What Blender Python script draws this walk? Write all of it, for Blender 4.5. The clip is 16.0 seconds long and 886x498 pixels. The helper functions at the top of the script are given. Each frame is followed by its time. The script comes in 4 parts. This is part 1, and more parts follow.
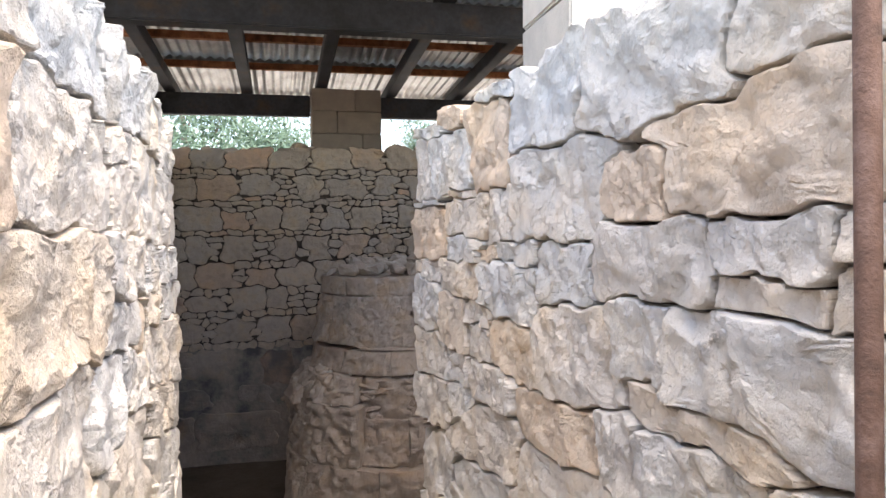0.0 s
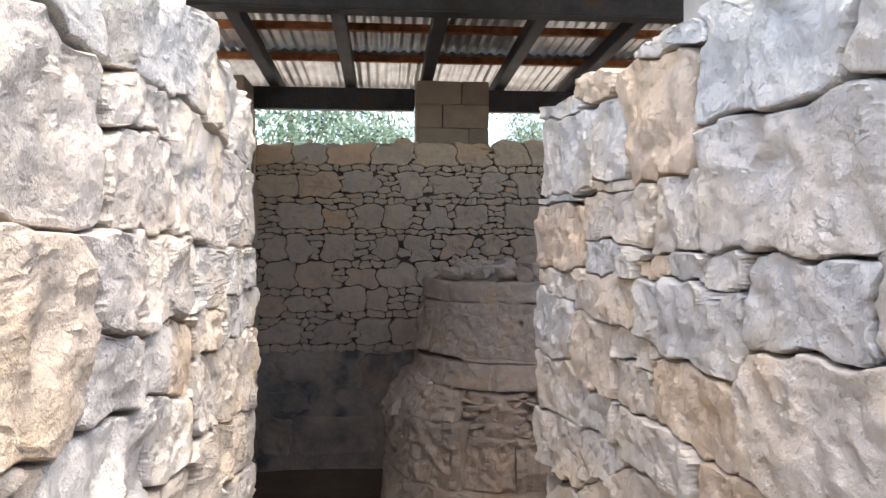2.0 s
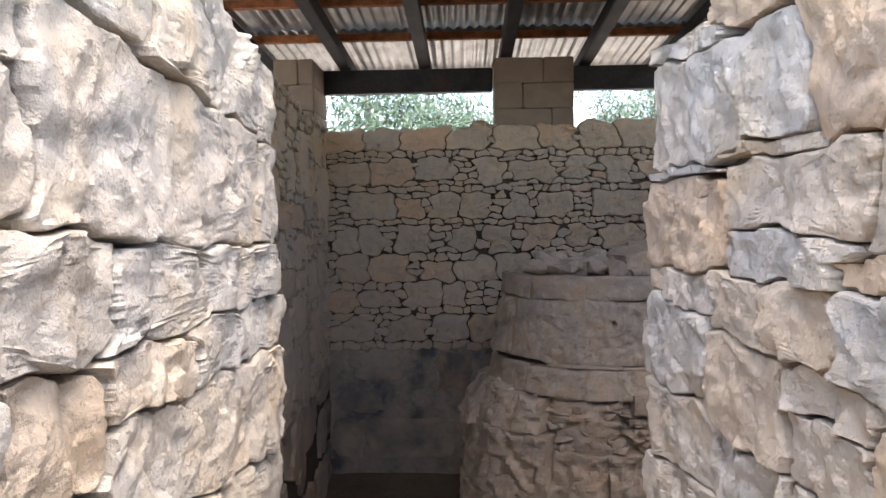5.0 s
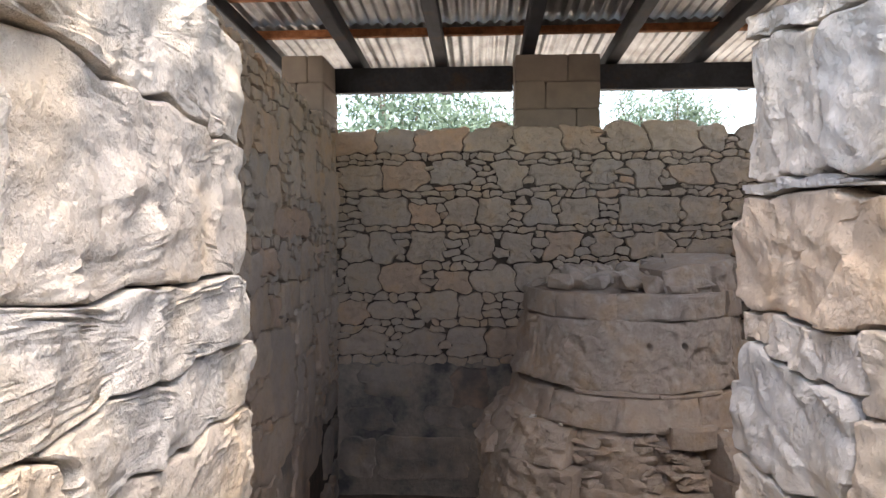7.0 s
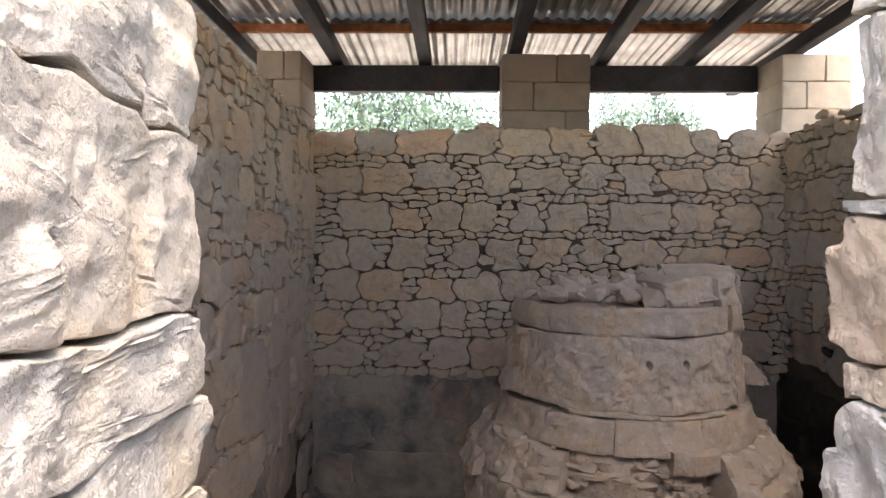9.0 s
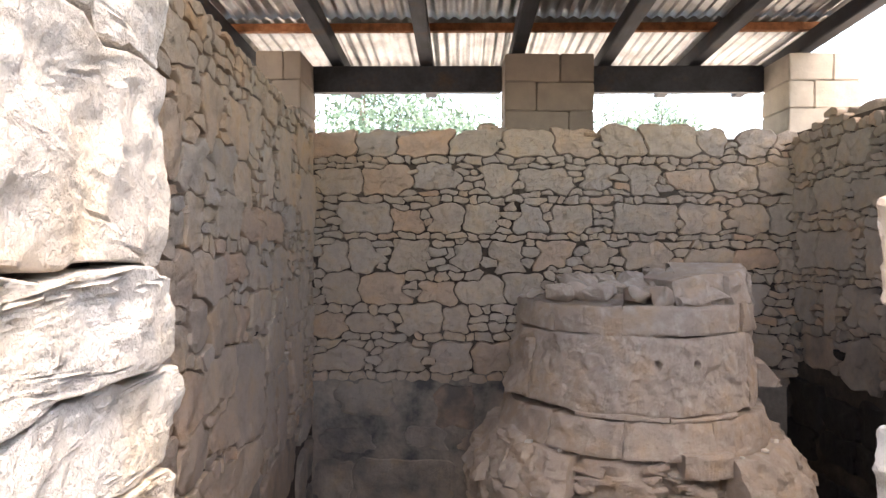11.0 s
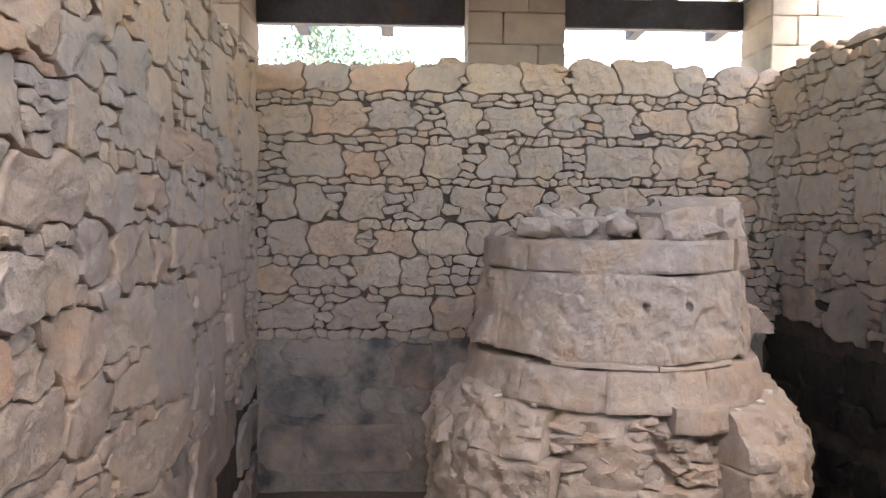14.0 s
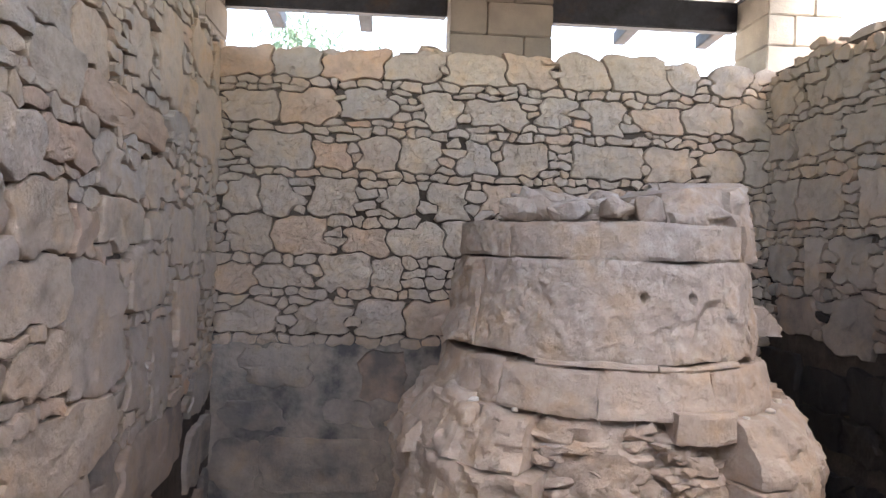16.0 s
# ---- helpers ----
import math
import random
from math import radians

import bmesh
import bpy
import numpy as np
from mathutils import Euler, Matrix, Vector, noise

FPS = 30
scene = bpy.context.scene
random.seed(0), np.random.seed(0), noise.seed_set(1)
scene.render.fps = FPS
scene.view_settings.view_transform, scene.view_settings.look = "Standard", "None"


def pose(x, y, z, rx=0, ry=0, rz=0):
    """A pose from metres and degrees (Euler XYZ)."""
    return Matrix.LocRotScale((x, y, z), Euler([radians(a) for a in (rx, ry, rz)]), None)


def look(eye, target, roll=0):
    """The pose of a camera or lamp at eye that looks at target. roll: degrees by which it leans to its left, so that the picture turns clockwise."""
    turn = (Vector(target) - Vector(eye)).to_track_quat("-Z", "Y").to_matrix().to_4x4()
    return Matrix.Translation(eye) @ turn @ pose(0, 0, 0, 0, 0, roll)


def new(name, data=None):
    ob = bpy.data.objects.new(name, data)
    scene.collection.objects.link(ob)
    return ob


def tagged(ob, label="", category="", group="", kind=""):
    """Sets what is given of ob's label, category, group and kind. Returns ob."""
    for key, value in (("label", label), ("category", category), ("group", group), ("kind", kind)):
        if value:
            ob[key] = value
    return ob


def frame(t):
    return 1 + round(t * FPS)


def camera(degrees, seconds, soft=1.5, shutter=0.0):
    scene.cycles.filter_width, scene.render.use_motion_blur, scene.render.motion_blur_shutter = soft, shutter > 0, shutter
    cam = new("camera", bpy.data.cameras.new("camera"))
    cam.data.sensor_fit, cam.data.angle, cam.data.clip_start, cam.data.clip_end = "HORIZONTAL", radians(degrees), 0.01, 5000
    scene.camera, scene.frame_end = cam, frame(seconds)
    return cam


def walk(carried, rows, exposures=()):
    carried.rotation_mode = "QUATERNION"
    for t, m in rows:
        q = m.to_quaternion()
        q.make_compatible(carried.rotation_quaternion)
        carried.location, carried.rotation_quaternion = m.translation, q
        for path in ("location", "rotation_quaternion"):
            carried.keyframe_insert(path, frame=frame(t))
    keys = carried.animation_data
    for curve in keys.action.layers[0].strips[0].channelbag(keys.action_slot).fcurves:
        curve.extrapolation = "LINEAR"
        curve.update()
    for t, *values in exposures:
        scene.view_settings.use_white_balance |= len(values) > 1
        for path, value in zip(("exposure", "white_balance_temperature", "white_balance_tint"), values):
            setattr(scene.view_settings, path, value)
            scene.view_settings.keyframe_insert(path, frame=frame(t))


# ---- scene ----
cam = camera(65.5, 16.0)
PATH = [
    (0, (0.388, -0.105, 1.704), (0.843, 1.842, 1.667), -1.0),
    (0.5, (0.411, -0.036, 1.71), (0.761, 1.933, 1.699), -1.1),
    (1, (0.408, 0.081, 1.701), (0.679, 2.062, 1.664), -0.4),
    (1.5, (0.403, 0.184, 1.704), (0.637, 2.17, 1.663), -0.4),
    (2, (0.403, 0.262, 1.711), (0.571, 2.254, 1.677), -0.0),
    (2.5, (0.41, 0.304, 1.71), (0.534, 2.3, 1.677), -0.3),
    (3, (0.429, 0.394, 1.706), (0.471, 2.393, 1.688), -0.2),
    (3.5, (0.451, 0.485, 1.71), (0.409, 2.484, 1.683), -0.3),
    (4, (0.462, 0.532, 1.711), (0.378, 2.53, 1.663), -1.1),
    (6.5, (0.411, 0.868, 1.727), (0.356, 2.866, 1.661), 0.2),
    (7, (0.424, 0.943, 1.743), (0.31, 2.939, 1.69), -0.2),
    (7.5, (0.44, 0.99, 1.758), (0.261, 2.981, 1.724), -0.6),
    (8, (0.426, 1.062, 1.752), (0.291, 3.055, 1.647), 0.2),
    (8.5, (0.39, 1.118, 1.764), (0.309, 3.115, 1.721), -0.1),
    (9, (0.371, 1.153, 1.765), (0.326, 3.152, 1.719), 0.4),
    (9.5, (0.378, 1.191, 1.755), (0.324, 3.19, 1.692), 0.3),
    (12, (0.365, 1.322, 1.648), (0.325, 3.322, 1.66), 0.1),
    (12.5, (0.387, 1.422, 1.612), (0.372, 3.421, 1.555), 0.2),
    (13, (0.397, 1.476, 1.604), (0.375, 3.474, 1.522), -0.1),
    (13.5, (0.392, 1.539, 1.585), (0.379, 3.536, 1.483), 0.0),
    (14, (0.362, 1.608, 1.546), (0.434, 3.605, 1.453), 0.4),
    (14.5, (0.351, 1.639, 1.513), (0.429, 3.637, 1.474), 1.0),
    (15, (0.384, 1.702, 1.46), (0.408, 3.702, 1.454), -0.0),
    (15.5, (0.401, 1.798, 1.442), (0.442, 3.797, 1.399), 0.9),
    (16, (0.4, 1.898, 1.388), (0.53, 3.894, 1.375), 1.8),
]
walk(cam, [(t, look(eye, target, roll)) for t, eye, target, roll in PATH],
     exposures=[(0, 2.6, 7400, 11), (3.5, 2.5, 7400, 12), (7, 2.62, 7700, 13), (9.5, 3.03, 8000, 14), (12.5, 3.68, 8000, 15), (16, 3.93, 7400, 14)])

# world and light: a bright hazy sky, the veiled sun high above
world = bpy.data.worlds.new("sky")
scene.world = world
world.use_nodes = True
wn = world.node_tree
sky = wn.nodes.new("ShaderNodeTexSky")
sky.sky_type, sky.sun_disc = "NISHITA", False
sky.sun_elevation, sky.sun_rotation = radians(72), radians(148)
sky.dust_density, sky.air_density = 2.5, 1.0
wn.links.new(sky.outputs[0], wn.nodes["Background"].inputs[0])
wn.nodes["Background"].inputs[1].default_value = 0.15
sun_data = bpy.data.lights.new("sun", "SUN")
sun_data.energy, sun_data.angle, sun_data.color = 0.7, radians(70), (1.0, 0.92, 0.82)
sun = new("sun", sun_data)
sun.matrix_world = look((1.64, -2.62, 9.51), (0.0, 0.0, 0.0))


# ---- materials ----
def material(name, rough=0.9, metal=0.0):
    m = bpy.data.materials.new(name)
    m.use_nodes = True
    b = m.node_tree.nodes["Principled BSDF"]
    b.inputs["Roughness"].default_value, b.inputs["Metallic"].default_value = rough, metal
    b.inputs["Specular IOR Level"].default_value = 0.25
    return m, m.node_tree, b


def ramp(nt, src, stops):
    r = nt.nodes.new("ShaderNodeValToRGB")
    els = r.color_ramp.elements
    while len(els) < len(stops):
        els.new(0.5)
    for e, (p, c) in zip(els, stops):
        e.position, e.color = p, (*c, 1)
    nt.links.new(src, r.inputs[0])
    return r.outputs[0]


def noise_tex(nt, scale, detail=5, rough=0.55, vec=None, stretch=None):
    n = nt.nodes.new("ShaderNodeTexNoise")
    n.inputs["Scale"].default_value, n.inputs["Detail"].default_value, n.inputs["Roughness"].default_value = scale, detail, rough
    if vec is None:
        vec = nt.nodes.new("ShaderNodeNewGeometry").outputs["Position"]
    if stretch:
        mp = nt.nodes.new("ShaderNodeMapping")
        mp.inputs["Scale"].default_value = stretch
        nt.links.new(vec, mp.inputs[0])
        vec = mp.outputs[0]
    nt.links.new(vec, n.inputs["Vector"])
    return n.outputs["Fac"]


def mix(nt, kind, fac, a, b):
    m = nt.nodes.new("ShaderNodeMix")
    m.data_type, m.blend_type = "RGBA", kind
    for sock, v in ((m.inputs[0], fac), (m.inputs[6], a), (m.inputs[7], b)):
        if isinstance(v, (int, float)):
            sock.default_value = v
        elif isinstance(v, tuple):
            sock.default_value = (*v, 1)
        else:
            nt.links.new(v, sock)
    return m.outputs[2]


def bumps(nt, bsdf, layers):
    """layers: (height socket, strength, distance)"""
    last = None
    for h, s, d in layers:
        b = nt.nodes.new("ShaderNodeBump")
        b.inputs["Strength"].default_value, b.inputs["Distance"].default_value = s, d
        nt.links.new(h, b.inputs["Height"])
        if last:
            nt.links.new(last, b.inputs["Normal"])
        last = b.outputs[0]
    nt.links.new(last, bsdf.inputs["Normal"])


def stone_material(name, palette, grain=1.0, stain=(0.3, 0.27, 0.24), stain_amount=0.35, per_island=False, relief=1.0, soot=None):
    m, nt, b = material(name, 0.92)
    if per_island:
        rnd = nt.nodes.new("ShaderNodeNewGeometry").outputs["Random Per Island"]
    else:
        rnd = nt.nodes.new("ShaderNodeObjectInfo").outputs["Random"]
    base = ramp(nt, rnd, palette)
    blotch = noise_tex(nt, 5.5 * grain, 4, 0.6)
    patch = ramp(nt, blotch, [(0.32, (0.87, 0.89, 0.93)), (0.5, (1, 1, 1)), (0.7, (1.10, 1.0, 0.86))])
    c = mix(nt, "MULTIPLY", 0.95, base, patch)
    fine = noise_tex(nt, 60 * grain, 6, 0.7)
    c = mix(nt, "MULTIPLY", 0.28, c, ramp(nt, fine, [(0.3, (0.72, 0.70, 0.68)), (0.5, (1, 1, 1)), (0.75, (1.1, 1.1, 1.1))]))
    spots = ramp(nt, noise_tex(nt, 17 * grain, 3, 0.5), [(0.5, (0, 0, 0)), (0.8, (1, 1, 1))])
    sc = nt.nodes.new("ShaderNodeMath")
    sc.operation = "MULTIPLY"
    nt.links.new(spots, sc.inputs[0])
    sc.inputs[1].default_value = stain_amount
    c = mix(nt, "MIX", sc.outputs[0], c, stain)
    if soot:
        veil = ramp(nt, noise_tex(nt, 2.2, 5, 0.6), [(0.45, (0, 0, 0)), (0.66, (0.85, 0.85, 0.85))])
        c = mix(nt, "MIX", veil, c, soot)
    nt.links.new(c, b.inputs["Base Color"])
    chisel = noise_tex(nt, 24 * grain, 7, 0.68)
    vor = nt.nodes.new("ShaderNodeTexVoronoi")
    vor.inputs["Scale"].default_value = 20 * grain
    wp = nt.nodes.new("ShaderNodeVectorMath")
    wp.operation = "ADD"
    nt.links.new(nt.nodes.new("ShaderNodeNewGeometry").outputs["Position"], wp.inputs[0])
    sv = nt.nodes.new("ShaderNodeVectorMath")
    sv.operation = "SCALE"
    sv.inputs["Scale"].default_value = 0.09
    nt.links.new(chisel, sv.inputs[0])
    nt.links.new(sv.outputs[0], wp.inputs[1])
    nt.links.new(wp.outputs[0], vor.inputs["Vector"])
    vor2 = nt.nodes.new("ShaderNodeTexVoronoi")
    vor2.inputs["Scale"].default_value = 55 * grain
    vor2.inputs["Randomness"].default_value = 1.0
    nt.links.new(wp.outputs[0], vor2.inputs["Vector"])
    grit = noise_tex(nt, 150 * grain, 4, 0.75)
    strokes = noise_tex(nt, 40 * grain, 5, 0.7, stretch=(1.0, 1.0, 0.35))
    bumps(nt, b, [(vor2.outputs["Distance"], 0.2 * relief, 0.005), (vor.outputs["Distance"], 0.12 * relief, 0.010), (chisel, 0.6 * relief, 0.018), (strokes, 0.6 * relief, 0.008), (fine, 0.8, 0.007), (grit, 0.6, 0.003)])
    return m


PASSAGE_PALETTE = [(0.0, (0.66, 0.585, 0.50)), (0.2, (0.63, 0.60, 0.56)), (0.38, (0.60, 0.60, 0.59)), (0.55, (0.65, 0.585, 0.51)), (0.72, (0.61, 0.60, 0.58)), (0.86, (0.66, 0.57, 0.47)), (1.0, (0.66, 0.51, 0.38))]
cream_stone = stone_material("cream limestone", PASSAGE_PALETTE, 1.0, (0.48, 0.42, 0.35), 0.14)
pale_stone = stone_material("pale grey limestone", PASSAGE_PALETTE, 1.0, (0.52, 0.46, 0.39), 0.14)
ROOM_PALETTE = [(0.0, (0.46, 0.355, 0.275)), (0.18, (0.40, 0.335, 0.285)), (0.36, (0.44, 0.34, 0.26)), (0.52, (0.37, 0.305, 0.255)), (0.68, (0.47, 0.37, 0.285)), (0.84, (0.42, 0.335, 0.27)), (0.93, (0.46, 0.34, 0.255)), (1.0, (0.49, 0.33, 0.235))]
room_stone = stone_material("tan rubble stone", ROOM_PALETTE, 1.4, (0.29, 0.22, 0.16), 0.5, relief=1.15)
room_chips = stone_material("tan stone chips", ROOM_PALETTE, 1.4, (0.27, 0.21, 0.155), 0.5, per_island=True, relief=1.1)
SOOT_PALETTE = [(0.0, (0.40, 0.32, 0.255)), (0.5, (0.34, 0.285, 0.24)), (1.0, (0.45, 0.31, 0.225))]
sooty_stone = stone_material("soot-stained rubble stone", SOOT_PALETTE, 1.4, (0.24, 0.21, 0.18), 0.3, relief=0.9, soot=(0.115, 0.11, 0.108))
# soot, with the deep shade beside the drum put into its black
black_stone = stone_material("soot and shade black rubble stone", [(0.0, (0.055, 0.044, 0.036)), (1.0, (0.040, 0.034, 0.030))], 1.4, (0.03, 0.028, 0.026), 0.4, soot=(0.018, 0.017, 0.017))
ochre_stone = stone_material("ochre rubble stone", [(0.0, (0.50, 0.36, 0.255)), (0.5, (0.46, 0.36, 0.285)), (1.0, (0.52, 0.345, 0.225))], 1.4, (0.30, 0.24, 0.18), 0.5, relief=1.15)
drum_stone = stone_material("weathered drum stone", [(0.0, (0.38, 0.30, 0.24)), (0.5, (0.41, 0.335, 0.275)), (1.0, (0.365, 0.295, 0.24))], 1.2, (0.58, 0.53, 0.48), 0.45, relief=1.2)


def soil_material(name, a, b_, scale):
    m, nt, b = material(name, 1.0)
    n1, n2 = noise_tex(nt, scale, 6, 0.65), noise_tex(nt, scale * 9, 5, 0.6)
    c = mix(nt, "MULTIPLY", 0.5, ramp(nt, n1, [(0.3, a), (0.7, b_)]), ramp(nt, n2, [(0.3, (0.6, 0.6, 0.6)), (0.7, (1.1, 1.1, 1.1))]))
    nt.links.new(c, b.inputs["Base Color"])
    bumps(nt, b, [(n1, 0.6, 0.03), (n2, 0.7, 0.008)])
    return m


mortar = soil_material("earth mortar", (0.05, 0.038, 0.03), (0.11, 0.085, 0.068), 9)
joint_earth = soil_material("dry joint earth", (0.15, 0.125, 0.10), (0.25, 0.21, 0.175), 12)
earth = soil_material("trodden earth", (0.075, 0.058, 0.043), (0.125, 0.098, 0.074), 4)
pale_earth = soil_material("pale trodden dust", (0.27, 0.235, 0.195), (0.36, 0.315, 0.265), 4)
far_ground = soil_material("dry pale ground", (0.58, 0.52, 0.43), (0.68, 0.62, 0.53), 0.7)


def block_material(name, a, b_):
    m, nt, b = material(name, 0.9)
    rnd = nt.nodes.new("ShaderNodeObjectInfo").outputs["Random"]
    c = ramp(nt, rnd, [(0.0, a), (1.0, b_)])
    n1, n2 = noise_tex(nt, 8, 5, 0.6), noise_tex(nt, 90, 4, 0.6)
    c = mix(nt, "MULTIPLY", 0.6, c, ramp(nt, n1, [(0.35, (0.75, 0.74, 0.72)), (0.65, (1.08, 1.05, 1.0))]))
    nt.links.new(c, b.inputs["Base Color"])
    bumps(nt, b, [(n1, 0.3, 0.01), (n2, 0.6, 0.004)])
    return m


cast_block = block_material("cement block", (0.17, 0.138, 0.115), (0.22, 0.18, 0.15))
pale_block = block_material("pale cream cement block", (0.36, 0.315, 0.265), (0.41, 0.36, 0.305))
grey_block = block_material("grey cement", (0.42, 0.41, 0.39), (0.48, 0.47, 0.45))


def timber_material():
    m, nt, b = material("dark painted timber", 0.6)
    n1 = noise_tex(nt, 5, 5, 0.6)
    n2 = noise_tex(nt, 40, 4, 0.6, stretch=(1, 0.08, 1))
    c = ramp(nt, n1, [(0.35, (0.018, 0.017, 0.018)), (0.55, (0.03, 0.032, 0.04)), (0.75, (0.06, 0.035, 0.02))])
    c = mix(nt, "MULTIPLY", 0.6, c, ramp(nt, n2, [(0.3, (0.5, 0.5, 0.5)), (0.7, (1.2, 1.2, 1.2))]))
    nt.links.new(c, b.inputs["Base Color"])
    bumps(nt, b, [(n2, 0.4, 0.004)])
    return m


def rust_material(name, scale=14, tones=((0.10, 0.04, 0.02), (0.24, 0.09, 0.04), (0.33, 0.15, 0.08))):
    m, nt, b = material(name, 0.85, 0.1)
    n1, n2 = noise_tex(nt, scale, 6, 0.65), noise_tex(nt, scale * 8, 4, 0.6)
    c = ramp(nt, n1, list(zip((0.3, 0.5, 0.7), tones)))
    nt.links.new(c, b.inputs["Base Color"])
    bumps(nt, b, [(n2, 0.6, 0.003)])
    return m


def sheet_material():
    m, nt, b = material("galvanised sheet", 0.36, 0.9)
    n1, n2 = noise_tex(nt, 3.5, 6, 0.65), noise_tex(nt, 22, 4, 0.6, stretch=(1, 0.15, 1))
    c = ramp(nt, n1, [(0.35, (0.22, 0.21, 0.20)), (0.55, (0.36, 0.36, 0.36)), (0.75, (0.46, 0.47, 0.47))])
    c = mix(nt, "MULTIPLY", 0.5, c, ramp(nt, n2, [(0.3, (0.6, 0.55, 0.5)), (0.6, (1, 1, 1))]))
    nt.links.new(c, b.inputs["Base Color"])
    return m


timber, rust, sheet = timber_material(), rust_material("rusty iron"), sheet_material()
pipe_rust = rust_material("flaking rust and old paint", 30, ((0.07, 0.045, 0.036), (0.12, 0.072, 0.055), (0.18, 0.12, 0.10)))


def leaf_material():
    m, nt, b = material("olive green leaves", 0.7)
    rnd = nt.nodes.new("ShaderNodeNewGeometry").outputs["Random Per Island"]
    nt.links.new(ramp(nt, rnd, [(0.0, (0.05, 0.09, 0.055)), (0.6, (0.10, 0.16, 0.11)), (1.0, (0.15, 0.21, 0.16))]), b.inputs["Base Color"])
    return m


leaves = leaf_material()
bark = soil_material("grey bark", (0.10, 0.08, 0.06), (0.2, 0.17, 0.14), 12)
chalk = stone_material("pale chalky chip", [(0.0, (0.6, 0.57, 0.53)), (1.0, (0.68, 0.65, 0.6))], 2.0)
straw = material("dry straw", 0.9)[0]
straw.node_tree.nodes["Principled BSDF"].inputs["Base Color"].default_value = (0.5, 0.42, 0.3, 1)


# ---- building helpers ----
def mesh_of(name, verts, faces, mat, smooth=True, crease=38):
    me = bpy.data.meshes.new(name)
    me.from_pydata(verts, [], faces)
    me.materials.append(mat)
    if smooth:
        me.polygons.foreach_set("use_smooth", [True] * len(me.polygons))
    me.update()
    if smooth:
        me.set_sharp_from_angle(angle=radians(crease))
    return me


def part(name, data, mat=None, parent=None, label="", at=None):
    """Links a mesh or bmesh as one object under its thing."""
    if isinstance(data, bmesh.types.BMesh):
        me = bpy.data.meshes.new(name)
        data.to_mesh(me)
        data.free()
        me.materials.append(mat)
        data = me
    ob = new(name, data)
    ob.parent = parent
    if at is not None:
        ob.matrix_local = at
    if label:
        tagged(ob, label)
    return ob


def empty(name, at, label, category, group="", kind=""):
    ob = new(name)
    ob.matrix_world = at
    ob.empty_display_size = 0.1
    return tagged(ob, label, category, group, kind)


def rough_box(x0, x1, y0, y1, z0, z1, bevel=0.01, wobble=0.0, cuts=0, seed=0):
    bm = bmesh.new()
    bmesh.ops.create_cube(bm, size=1.0, matrix=Matrix.Translation(((x0 + x1) / 2, (y0 + y1) / 2, (z0 + z1) / 2)) @ Matrix.Diagonal((x1 - x0, y1 - y0, z1 - z0, 1)))
    if bevel:
        bmesh.ops.bevel(bm, geom=bm.edges[:], offset=bevel, segments=2, affect="EDGES")
    if cuts:
        bmesh.ops.subdivide_edges(bm, edges=bm.edges[:], cuts=cuts, use_grid_fill=True)
    if wobble:
        for v in bm.verts:
            v.co += wobble * noise.noise_vector(v.co * 9 + Vector((seed, 0, 0)))
    return bm


